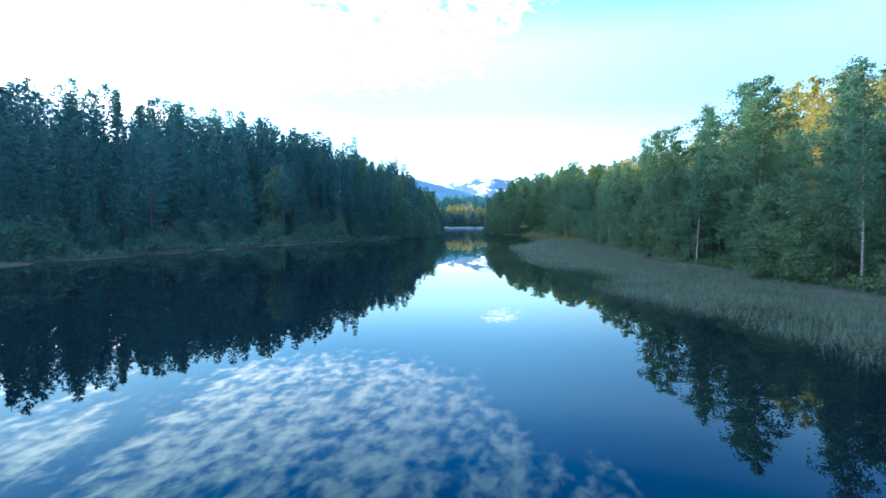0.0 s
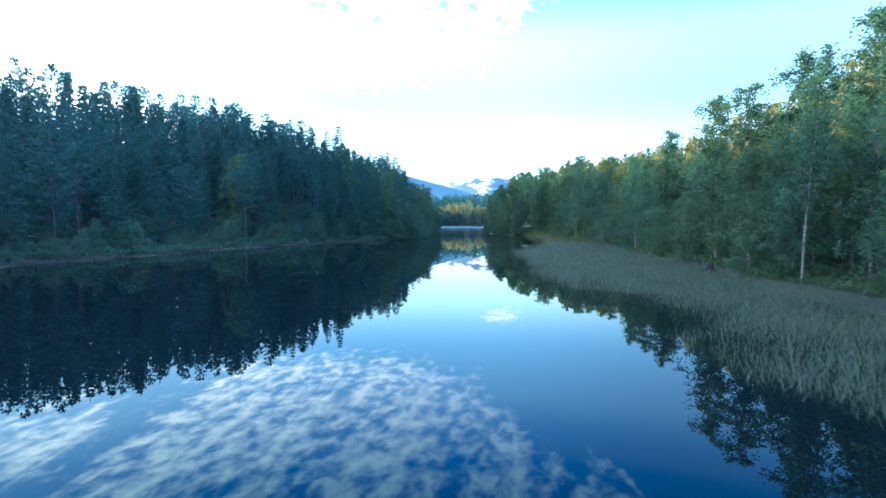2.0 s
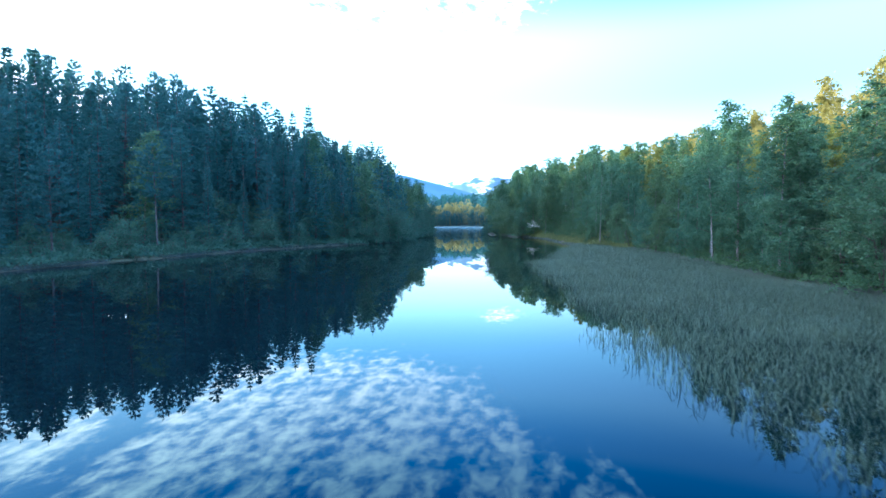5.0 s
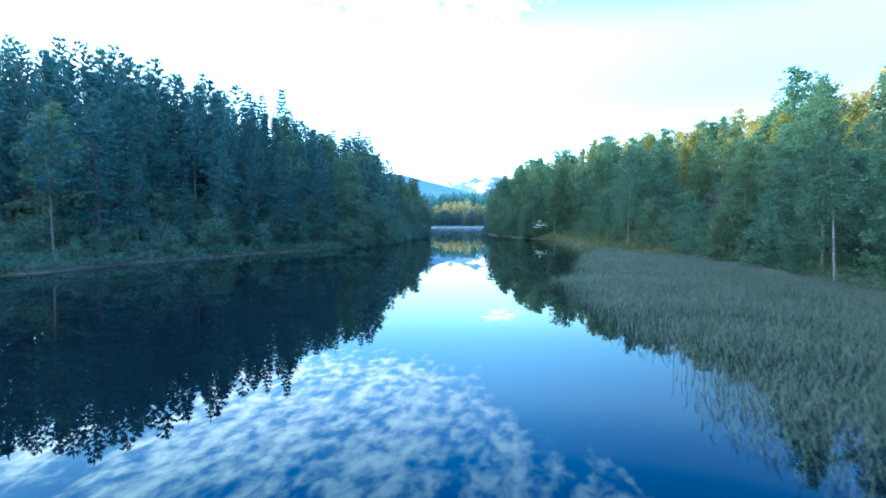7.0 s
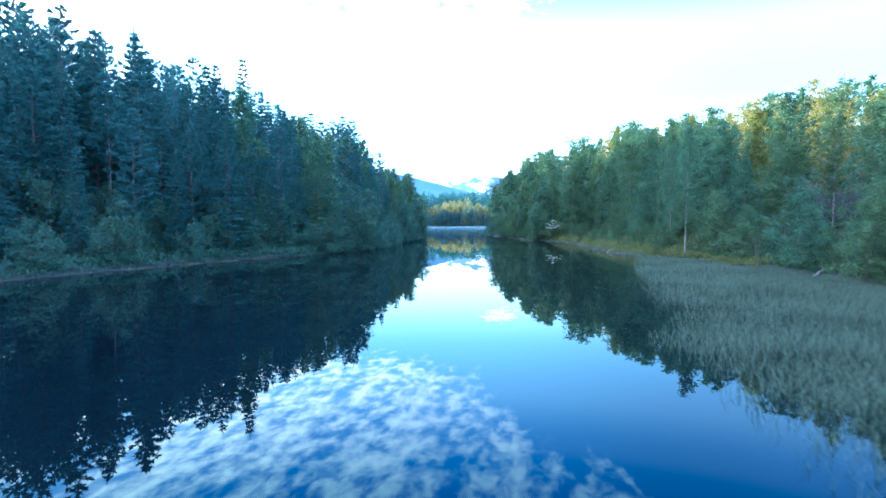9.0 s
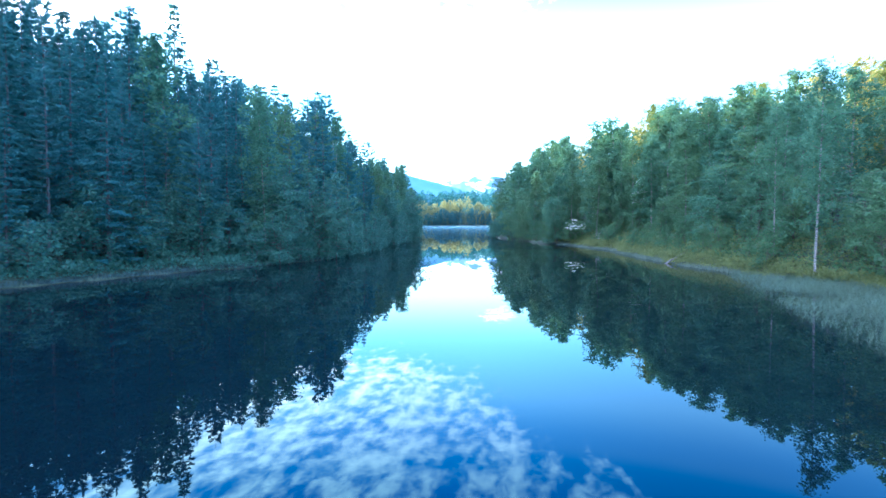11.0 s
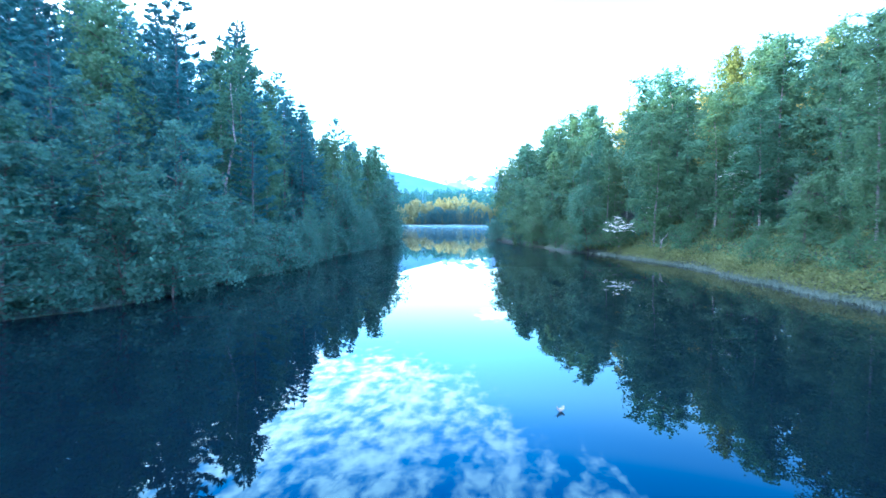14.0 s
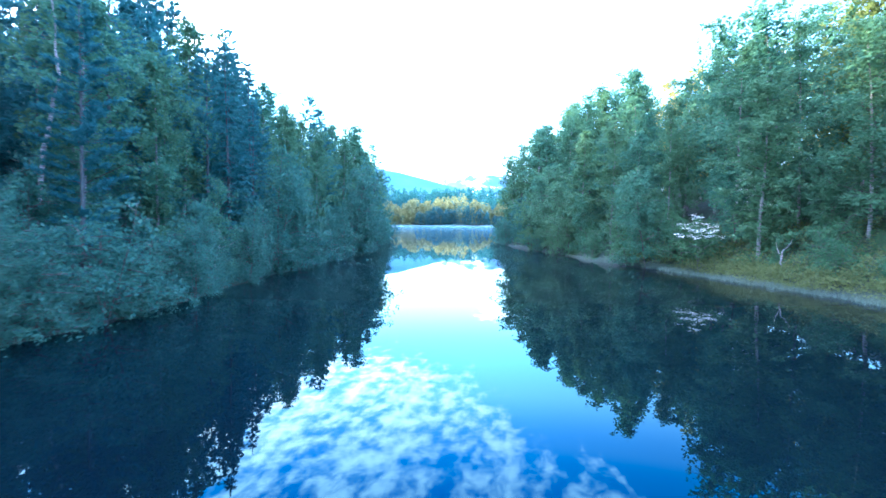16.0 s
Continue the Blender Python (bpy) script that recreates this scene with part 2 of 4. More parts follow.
m.l.new(m.p.inputs["Normal"].links[0].from_socket, gloss.inputs["Normal"])
m.l.new(m.p.inputs["Normal"].links[0].from_socket, fres.inputs["Normal"])
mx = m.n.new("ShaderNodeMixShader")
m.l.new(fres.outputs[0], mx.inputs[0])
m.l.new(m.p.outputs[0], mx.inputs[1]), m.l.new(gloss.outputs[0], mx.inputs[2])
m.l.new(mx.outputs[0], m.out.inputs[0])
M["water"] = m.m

m = Mat("mountain_rock_and_snow", 0.9)
patch = m.noise(0.008, 6.0, 0.6, (1.0, 1.0, 1.6), "World")
zed = m.n.new("ShaderNodeSeparateXYZ")
m.l.new(m.n.new("ShaderNodeNewGeometry").outputs["Position"], zed.inputs[0])
high = m.math("MULTIPLY", m.math("SUBTRACT", zed.outputs[2], 190.0), 1 / 700.0)
snow = m.ramp(m.math("ADD", patch, high), (0.60, (0, 0, 0)), (0.65, (1, 1, 1)))
# rock colour carries the aerial blue of its distance
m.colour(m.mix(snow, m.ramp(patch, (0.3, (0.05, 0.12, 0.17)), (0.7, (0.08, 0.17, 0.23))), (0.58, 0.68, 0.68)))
M["snow_mountain"] = m.m
m = Mat("morning_mist_vapour", 1.0)
clear_n = m.n.new("ShaderNodeBsdfTransparent")
soft_n = m.n.new("ShaderNodeBsdfTranslucent")
soft_n.inputs[0].default_value = (0.46, 0.84, 0.88, 1)
mx = m.n.new("ShaderNodeMixShader")
zed = m.n.new("ShaderNodeSeparateXYZ")
m.l.new(m.n.new("ShaderNodeNewGeometry").outputs["Position"], zed.inputs[0])
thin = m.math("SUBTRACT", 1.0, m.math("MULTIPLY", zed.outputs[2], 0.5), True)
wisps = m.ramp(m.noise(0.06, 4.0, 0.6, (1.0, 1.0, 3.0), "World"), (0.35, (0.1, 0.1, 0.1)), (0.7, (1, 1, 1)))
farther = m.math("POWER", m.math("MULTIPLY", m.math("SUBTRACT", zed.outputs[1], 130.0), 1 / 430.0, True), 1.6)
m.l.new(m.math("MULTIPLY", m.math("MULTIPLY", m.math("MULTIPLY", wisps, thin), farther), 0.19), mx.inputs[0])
top_n = m.n.new("ShaderNodeBsdfDiffuse")
top_n.inputs[0].default_value = (0.46, 0.84, 0.88, 1)
both = m.n.new("ShaderNodeMixShader")
both.inputs[0].default_value = 0.35
m.l.new(top_n.outputs[0], both.inputs[1]), m.l.new(soft_n.outputs[0], both.inputs[2])
m.l.new(clear_n.outputs[0], mx.inputs[1]), m.l.new(both.outputs[0], mx.inputs[2])
m.l.new(mx.outputs[0], m.out.inputs[0])
M["mist"] = m.m
# the blue of the distant air is put into the slope's colour
m = Mat("haze_blue_wooded_slope", 0.95)
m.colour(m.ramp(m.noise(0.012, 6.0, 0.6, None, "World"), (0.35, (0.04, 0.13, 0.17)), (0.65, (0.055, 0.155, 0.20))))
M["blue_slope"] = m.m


# ---- mesh helpers ----
def mesh_from(name, verts, faces, mat, smooth=False):
    me = bpy.data.meshes.new(name)
    me.from_pydata(verts if isinstance(verts, list) else [tuple(v) for v in verts], [], faces)
    me.materials.append(mat)
    if smooth:
        me.shade_smooth()
    me.update()
    return me


def part(name, me, parent, label=""):
    """One mesh under a thing."""
    ob = new(name, me)
    ob.parent = parent
    if label:
        ob["label"] = label
    return ob


class Build:
    """Collects verts and faces."""

    def __init__(self):
        self.v, self.f = [], []

    def tube(self, pts, radii, sides=6):
        """A tapered tube along points."""
        rings = []
        for i, (p, r) in enumerate(zip(pts, radii)):
            d = (Vector(pts[min(i + 1, len(pts) - 1)]) - Vector(pts[max(i - 1, 0)])).normalized()
            a = d.orthogonal().normalized()
            b = d.cross(a)
            k = len(self.v)
            for s in range(sides):
                w = 2 * math.pi * s / sides
                self.v.append(tuple(Vector(p) + (a * math.cos(w) + b * math.sin(w)) * r))
            rings.append(k)
        for k0, k1 in zip(rings, rings[1:]):
            # keep the twist of neighbouring rings small
            off = min(range(sides), key=lambda o: (Vector(self.v[k1 + o]) - Vector(self.v[k0])).length)
            for s in range(sides):
                self.f.append((k0 + s, k0 + (s + 1) % sides, k1 + (s + 1 + off) % sides, k1 + (s + off) % sides))
        self.f.append(tuple(rings[-1] + s for s in range(sides)))

    def leaf(self, p, d, n, size, wide):
        """A pointed four-cornered leaf from p along d."""
        side = d.cross(n)
        k = len(self.v)
        q = p + d * size
        mid = p + d * size * 0.45 + n * size * 0.10
        self.v += [tuple(p), tuple(mid + side * size * wide), tuple(q), tuple(mid - side * size * wide)]
        self.f.append((k, k + 1, k + 2, k + 3))

    def blade(self, p, d, side, length, width):
        """A thin three-cornered needle spray."""
        k = len(self.v)
        self.v += [tuple(p - side * width), tuple(p + side * width), tuple(p + d * length)]
        self.f.append((k, k + 1, k + 2))


def rand_dir(rng):
    v = Vector((rng.gauss(0, 1), rng.gauss(0, 1), rng.gauss(0, 1)))
    return v.normalized()


# ---- the plan: shores and ground ----
LEFT = [(-40, -120), (-38, -60), (-36, 0), (-34, 35), (-32, 48), (-30, 60), (-28.5, 72), (-26.5, 82), (-24.5, 92), (-21.5, 102),
        (-18, 110), (-14.5, 117), (-12.3, 123), (-11.5, 130), (-11, 140), (-11.3, 150), (-10.5, 165), (-11, 185),
        (-12.5, 205), (-13.5, 222), (-17, 232), (-30, 245), (-65, 275), (-115, 340), (-150, 450), (-145, 530), (-110, 556)]
RIGHT = [(18, -120), (17, -60), (16, 0), (14.5, 25), (14.5, 40), (15.2, 55), (16, 68), (17.5, 80), (18.5, 92), (18.3, 103), (16.5, 112),
         (15.3, 122), (15.6, 130), (15.8, 140), (15, 149), (13.3, 157), (10.8, 164), (8.5, 178), (5.5, 196), (5, 206), (8, 216), (20, 228),
         (50, 250), (100, 320), (140, 450), (135, 530), (100, 556)]
FAR_Y = 560


def wobble(pts, step, amp, seed):
    """Resample a shoreline evenly and give it small bays."""
    out = []
    for (x0, y0), (x1, y1) in zip(pts, pts[1:]):
        n = max(1, int(math.hypot(x1 - x0, y1 - y0) / step))
        for i in range(n):
            u = i / n
            x, y = x0 + (x1 - x0) * u, y0 + (y1 - y0) * u
            out.append((x + amp * noise.noise((y * 0.23, x * 0.1, seed)) + 0.5 * amp * noise.noise((y * 0.9, 3, seed)), y))
    out.append(pts[-1])
    return out


SHORE_L = np.array(wobble(LEFT, 2.0, 0.7, 3.1))
SHORE_R = np.array(wobble(RIGHT, 2.0, 0.6, 8.7))
LAKE = np.array([tuple(p) for p in SHORE_L] + [(-60, FAR_Y + 3), (0, FAR_Y), (60, FAR_Y + 4)] + [tuple(p) for p in SHORE_R[::-1]])


def seg_dist(P, poly, closed=False):
    """Distance from points P to a polyline, with the nearest y."""
    best = np.full(len(P), 1e9)
    A, B = poly[:-1], poly[1:]
    if closed:
        A, B = poly, np.roll(poly, -1, 0)
    for a, b in zip(A, B):
        ab = b - a
        u = np.clip(((P - a) @ ab) / max(ab @ ab, 1e-9), 0, 1)
        d = np.hypot(*(P - a - u[:, None] * ab).T)
        best = np.minimum(best, d)
    return best


def inside(P, poly):
    r = np.zeros(len(P), bool)
    for (x0, y0), (x1, y1) in zip(poly, np.roll(poly, -1, 0)):
        c = (y0 > P[:, 1]) != (y1 > P[:, 1])
        r ^= c & (P[:, 0] < (x1 - x0) * (P[:, 1] - y0) / (y1 - y0 + 1e-12) + x0)
    return r


def smooth01(v, lo, hi):
    u = np.clip((v - lo) / (hi - lo), 0, 1)
    return u * u * (3 - 2 * u)


def heights(P):
    """The ground's height, with the distance inland."""
    P = np.asarray(P, float)
    s = seg_dist(P, LAKE, True) * np.where(inside(P, LAKE), -1, 1)
    x, y = P.T
    i = np.maximum(s, 0)
    # left: a wooded slope with a high unseen ridge behind it, gentler near the start
    steep = 0.14 + 0.20 * smooth01(y, 70, 120)
    left = steep * np.minimum(i, 17) + 0.20 * np.clip(i - 17, 0, 45) + 0.16 * np.clip(i - 62, 0, 110)
    # right: a flat wet margin, then a hill
    flat = 5.0 * (1 - smooth01(y, 95, 112))
    right = 0.05 * np.minimum(i, 5) + 0.36 * np.clip(i - flat, 0, 8) + 0.33 * np.clip(i - flat - 8, 0, 60) + 0.1 * np.clip(i - flat - 68, 0, 120)
    right = right * (1 - 0.15 * smooth01(y, 150, 200))
    far = 0.09 * np.clip(i - 4, 0, 46) + 0.12 * np.clip(i - 50, 0, 200)
    wf = smooth01(y, 330, 520)
    h = np.where(x < 0, left, right)
    h = h * (1 - wf) + far * wf
    # ridge out of view, added to keep the low sun off the lower banks
    ridge = (58.0 + 0.5 * smooth01(y, 300, 450)) * smooth01(-x, 150, 250) * (1 - smooth01(y, 700, 900)) * smooth01(y, -400, -250)
    h = np.maximum(h, ridge)
    bump = np.array([noise.noise((a * 0.12, b * 0.12, 0.3)) for a, b in P]) * 0.5 * smooth01(i, 2, 12)
    lip = np.where(x < 0, 0.12, 0.24) * smooth01(s, -0.05, 0.3)
    under = -0.9 * smooth01(-s, 0, 4.0)
    return np.where(s > 0, lip + h + bump, under), s


def spaced(lo, hi, fine_lo, fine_hi, step, grow):
    """Coordinates that are dense in the middle and widen outwards."""
    c = list(np.arange(fine_lo, fine_hi + step, step))
    d = step
    while c[-1] < hi:
        d *= grow
        c.append(c[-1] + d)
    d = step
    while c[0] > lo:
        d *= grow
        c.insert(0, c[0] - d)
    return np.array(c)


gx = spaced(-4600, 4600, -62, 52, 1.4, 1.22)
gy = spaced(-4600, 4600, -10, 240, 1.6, 1.2)
GX, GY = np.meshgrid(gx, gy)
G = np.stack([GX.ravel(), GY.ravel()], 1)
gh, gs = heights(G)
nx, ny = len(gx), len(gy)
faces = [(j * nx + i, j * nx + i + 1, (j + 1) * nx + i + 1, (j + 1) * nx + i) for j in range(ny - 1) for i in range(nx - 1)]
ground = new("ground", mesh_from("ground", np.c_[G, gh].tolist(), faces, M["ground"], True))
tagged(ground, "mossy forest ground sloping down to the lake", "ground", kind="structure")

wv = [(-170, -130, 0), (160, -130, 0), (160, FAR_Y + 8, 0), (-170, FAR_Y + 8, 0)]
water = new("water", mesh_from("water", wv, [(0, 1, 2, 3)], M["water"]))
tagged(water, "still dark lake water mirroring the dawn sky", "lake", kind="structure")


def ground_z(x, y):
    return float(heights([(x, y)])[0][0])


# ---- mountains far behind ----
def mountain(name, crest, depth, mat, label, seed, rough):
    """A range: a crest line of (x, y, z), falling off in front and behind, with folds."""
    xs = np.linspace(crest[0][0], crest[-1][0], 150)
    cz = np.interp(xs, [c[0] for c in crest], [c[2] for c in crest])
    cy = np.interp(xs, [c[0] for c in crest], [c[1] for c in crest])
    rows = np.linspace(-1, 1, 44)
    v, f = [], []
    for r in rows:
        for x, z, y in zip(xs, cz, cy):
            fall = (1 - abs(r)) ** 0.85
            n = noise.fractal((x * 0.0022, (y + r * depth) * 0.0022, seed), 0.9, 2.1, 6) * rough * (0.25 + abs(r)) * fall
            v.append((x, y + r * depth, z * fall + n * z * 0.35 - 2))
    k = len(xs)
    for j in range(len(rows) - 1):
        for i in range(k - 1):
            f.append((j * k + i, j * k + i + 1, (j + 1) * k + i + 1, (j + 1) * k + i))
    ob = new(name, mesh_from(name, v, f, mat, True))
    return tagged(ob, label, "mountain", kind="structure")


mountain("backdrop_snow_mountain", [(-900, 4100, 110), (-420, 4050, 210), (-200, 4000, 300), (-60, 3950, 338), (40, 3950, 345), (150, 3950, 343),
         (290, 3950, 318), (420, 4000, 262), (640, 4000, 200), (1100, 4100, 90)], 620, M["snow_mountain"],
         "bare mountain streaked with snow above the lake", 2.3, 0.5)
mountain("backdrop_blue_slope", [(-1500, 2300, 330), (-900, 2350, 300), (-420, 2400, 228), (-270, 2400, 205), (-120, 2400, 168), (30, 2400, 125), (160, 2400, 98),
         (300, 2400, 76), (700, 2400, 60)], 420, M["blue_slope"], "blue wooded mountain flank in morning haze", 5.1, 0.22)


# ---- trees ----
def trunk_line(rng, H, lean, bend):
    pts, x, y = [], 0.0, 0.0
    vx, vy = rng.uniform(-lean, lean), rng.uniform(-lean, lean)
    n = 9
    for i in range(n + 1):
        pts.append(Vector((x, y, H * i / n)))
        vx += rng.uniform(-bend, bend)
        vy += rng.uniform(-bend, bend)
        x += vx * H / n
        y += vy * H / n
    return pts


def along(pts, u):
    k = min(int(u * (len(pts) - 1)), len(pts) - 2)
    w = u * (len(pts) - 1) - k
    return pts[k].lerp(pts[k + 1], w)


def conifer(seed, H, sprays, low, wide, spruce, blades=5, grain=1.0):
    """A pine or spruce: a trunk with dead snags, whorls of bent boughs, and needle sprays set along both sides of each bough."""
    rng = random.Random(seed)
    pts = trunk_line(rng, H, 0.02, 0.006 if spruce else 0.012)
    r0 = 0.010 * H
    tr, cr, li = Build(), Build(), Build()
    tr.tube([pts[0] - Vector((0, 0, 1.0))] + pts, [r0 * 1.35] + [max(0.02, r0 * (1 - 0.93 * i / 9)) for i in range(10)], 6)
    boughs = []
    z = low * H
    while z < H * 0.985:
        u = z / H
        k = (u - low) / (1 - low)
        if spruce:
            L = wide * (1 - k) * (0.70 + 0.30 * min(1, k * 5)) + 0.16
        else:
            L = wide * (0.70 + 0.75 * k if k < 0.36 else 0.97 * (1 - (k - 0.36) / 0.66) ** 0.85 + 0.06)
        a0 = rng.uniform(0, 6.283)
        m = rng.choice((4, 5, 6) if spruce else (3, 4, 5))
        for j in range(m):
            boughs.append((u, a0 + 6.283 * j / m + rng.uniform(-0.35, 0.35), L * rng.uniform(0.55, 1.2)))
        z += H * (0.030 if spruce else 0.036) * rng.uniform(0.75, 1.25)
    total = sum(b[2] + 0.15 for b in boughs)
    for u, a, L in boughs:
        p = along(pts, u)
        out = Vector((math.cos(a), math.sin(a), 0))
        flat = Vector((-math.sin(a), math.cos(a), 0))
        slope = (-0.42 + 1.15 * max(0, u - 0.35) if spruce else 0.10 + 0.8 * max(0, u - 0.6)) + rng.uniform(-0.12, 0.12)
        mid = p + (out + Vector((0, 0, slope))) * L * 0.55
        tip = mid + (out + Vector((0, 0, slope * 0.4 + (0.16 if spruce else 0.30)))) * L * 0.45
        li.tube([p, mid, tip], [0.010 + 0.010 * L, 0.010, 0.004], 3)
        n = max(3, round(sprays * (L + 0.15) / total))
        for i in range(n):
            w = rng.random() ** (0.75 if spruce else 0.5)
            w = 0.12 + 0.90 * w
            c = p.lerp(mid, w / 0.55) if w < 0.55 else mid.lerp(tip, (w - 0.55) / 0.45)
            side = flat * rng.choice((-1, 1)) * rng.uniform(0.5, 1.1)
            if spruce:
                d = (out * rng.uniform(0.3, 0.9) + side + Vector((0, 0, rng.uniform(-0.55, 0.12)))).normalized()
                reach = (0.14 + 0.34 * (1 - w * 0.7)) * (0.35 + 0.42 * L)
            else:
                d = (out * rng.uniform(0.2, 0.9) + side * 0.8 + Vector((0, 0, rng.uniform(-0.1, 0.8)))).normalized()
                reach = 0.22 * (0.5 + 0.4 * L)
            for q in range(blades):
                b = c + d * reach * (q + rng.random()) / blades + Vector((rng.gauss(0, 0.03), rng.gauss(0, 0.03), rng.gauss(0, 0.03)))
                o = (d + rand_dir(rng) * (0.55 if spruce else 0.75) + Vector((0, 0, -0.10 if spruce else 0.22))).normalized()
                sd = o.cross(Vector((0, 0, 1)) + rand_dir(rng) * 0.7).normalized()
                cr.blade(b, o, sd, grain * rng.uniform(0.26, 0.50), grain * rng.uniform(0.05, 0.10))
    # the leading shoot
    for i in range(26):
        w = rng.random()
        o = (rand_dir(rng) * 0.7 + Vector((0, 0, 0.9))).normalized()
        cr.blade(pts[-1] + Vector((0, 0, -0.9 + 1.1 * w)), o, o.orthogonal().normalized(), 0.34 * (1.1 - 0.6 * w), 0.05)
    for i in range(9 if not spruce else 3):
        u = rng.uniform(0.08, max(low, 0.12))
        p, a = along(pts, u), rng.uniform(0, 6.283)
        L = rng.uniform(0.4, 1.5)
        li.tube([p, p + Vector((math.cos(a) * L, math.sin(a) * L, rng.uniform(-0.35, 0.1) * L))], [0.018, 0.004], 3)
    return tr, cr, None, li


def broadleaf(seed, H, leaves, low, wide, leaf, stems=1, spread=0.0, droop=0.35, flowers=None, limbs=26, rise=(0.35, 1.0)):
    """A birch, rowan or willow: stems, limbs and hanging twigs set with leaves."""
    rng = random.Random(seed)
    tr, cr, fl, li = Build(), Build(), Build(), Build()
    twigs = []
    for st in range(stems):
        Hs = H * (1 if st == 0 else rng.uniform(0.6, 0.95))
        pts = trunk_line(rng, Hs, 0.03 + spread, 0.02 + spread * 0.15)
        r0 = (0.0053 if stems == 1 else 0.005) * Hs + 0.010
        tr.tube([pts[0] - Vector((0, 0, 0.8))] + pts, [r0 * 1.3] + [max(0.010, r0 * (1 - 0.92 * i / 9)) for i in range(10)], 6 if stems == 1 else 4)
        nb = max(7, int(limbs / stems ** 0.6))
        for b in range(nb):
            u = low + (1 - low) * ((b + rng.random()) / nb) ** 0.9
            k = (u - low) / (1 - low)
            prof = (0.76 + 0.52 * k) if k < 0.42 else 0.95 * (1 - (k - 0.42) / 0.62) ** 0.68 + 0.08
            L = wide * max(0.1, prof) * rng.uniform(0.55, 1.2)
            a = b * 2.4 + rng.uniform(-0.5, 0.5)
            p = along(pts, u)
            d = Vector((math.cos(a), math.sin(a), rng.uniform(*rise))).normalized()
            mid = p + d * L * 0.6
            tip = mid + Vector((d.x, d.y, d.z * 0.2 - droop * 0.4)).normalized() * L * 0.5
            li.tube([p, mid, tip], [0.012 + 0.008 * L, 0.012, 0.004], 3)
            for t in range(max(3, int(5 + 2 * L))):
                w = rng.uniform(0.15, 1.0)
                q = p.lerp(mid, w / 0.6) if w < 0.6 else mid.lerp(tip, (w - 0.6) / 0.4)
                o = rand_dir(rng)
                o.z = o.z * 0.6
                q2 = q + (o + d * 0.3) * rng.uniform(0.25, 0.8) * (0.5 + 0.28 * L)
                q3 = q2 + Vector((rng.gauss(0, 0.15), rng.gauss(0, 0.15), -droop * rng.uniform(0.5, 2.2)))
                twigs.append((q, q2, q3))
                if rng.random() < 0.15:
                    li.tube([q, q2], [0.008, 0.003], 3)
        top = pts[-1]
        for t in range(3):
            twigs.append((top - Vector((0, 0, 1.0)), top - Vector((0, 0, 0.2)), top + Vector((rng.gauss(0, 0.2), rng.gauss(0, 0.2), 0.25))))
    for i in range(leaves):
        q, q2, q3 = twigs[rng.randrange(len(twigs))]
        w = rng.random()
        p = q.lerp(q2, w * 2) if w < 0.5 else q2.lerp(q3, w * 2 - 1)
        p = p + rand_dir(rng) * rng.uniform(0.02, 0.22)
        if stems == 1 and i % 7 == 0:
            u = rng.uniform(low, 0.95)
            p = along(pts, u) + rand_dir(rng) * rng.uniform(0.15, 0.7)
        d = rand_dir(rng)
        d.z -= 0.5
        d.normalize()
        n = (rand_dir(rng) + Vector((0, 0, 0.7)))
        n = (n - d * n.dot(d)).normalized()
        cr.leaf(p, d, n, leaf * rng.uniform(0.65, 1.3), rng.uniform(0.28, 0.38))
    if flowers:
        ends = sorted(twigs, key=lambda t: -(t[1] - Vector((0, 0, H * 0.45))).length)
        for q, q2, q3 in ends[:len(ends) * 3 // 4]:
            if rng.random() > 0.6 or q2.z < 0.55 * H:
                continue
            c = q2.lerp(q3, 0.3) + Vector((0, 0, 0.12))
            for j in range(flowers):
                o = Vector((rng.gauss(0, 0.09), rng.gauss(0, 0.09), rng.gauss(0, 0.03)))
                d = rand_dir(rng)
                d.z *= 0.2
                d.normalize()
                fl.leaf(c + o, d, Vector((0, 0, 1)), 0.12, 0.45)
    return tr, cr, fl, li


def as_tree(name, builds, bark, leafmat, label, category, group, limb_bark=None):
    """A tree as a thing: an empty at its foot with trunk and crown."""
    base = new(name)
    tagged(base, label, category, group)
    part("trunk", mesh_from("trunk", builds[0].v, builds[0].f, bark, True), base)
    part("crown", mesh_from("crown", builds[1].v, builds[1].f, leafmat), base)
    part("branchwork", mesh_from("branchwork", builds[3].v, builds[3].f, limb_bark or bark, True), base)["kind"] = "stuff"
    if builds[2] and builds[2].v:
        part("blossom", mesh_from("blossom", builds[2].v, builds[2].f, M["flower"]), base, "flat white flower heads")
    return base


STOCK = []      # first trees of each kind, standing out of sight until placed


def stock(tree):
    STOCK.append(tree)
    tree["used"] = 0
    return tree


PINE_LABEL = "tall dark green pine with bare grey-brown lower trunk"
SPRUCE_LABEL = "slender dark spruce with short drooping boughs"
BIRCH_LABEL = "leafy green birch with thin white trunk"
PG, SG, BG, HG, WG = "pines on the slope", "spruces on the slope", "birches along the shore", "birches on the hill", "shrubs along the shore"


def pines(n, seed, low, tufts, label=PINE_LABEL, **kw):
    return [stock(as_tree("pine_tree", conifer(seed + i, 16, tufts, low + 0.05 * (i % 3), 2.5 + 0.5 * (i % 2), False, **kw), M["pine_bark"], M["pine_leaf"], label, "pine tree", PG)) for i in range(n)]


def spruces(n, seed, tufts, **kw):
    return [stock(as_tree("spruce_tree", conifer(seed + i, 16, tufts, 0.05, 2.8, True, **kw), M["pine_bark"], M["spruce_leaf"], SPRUCE_LABEL, "spruce tree", SG)) for i in range(n)]


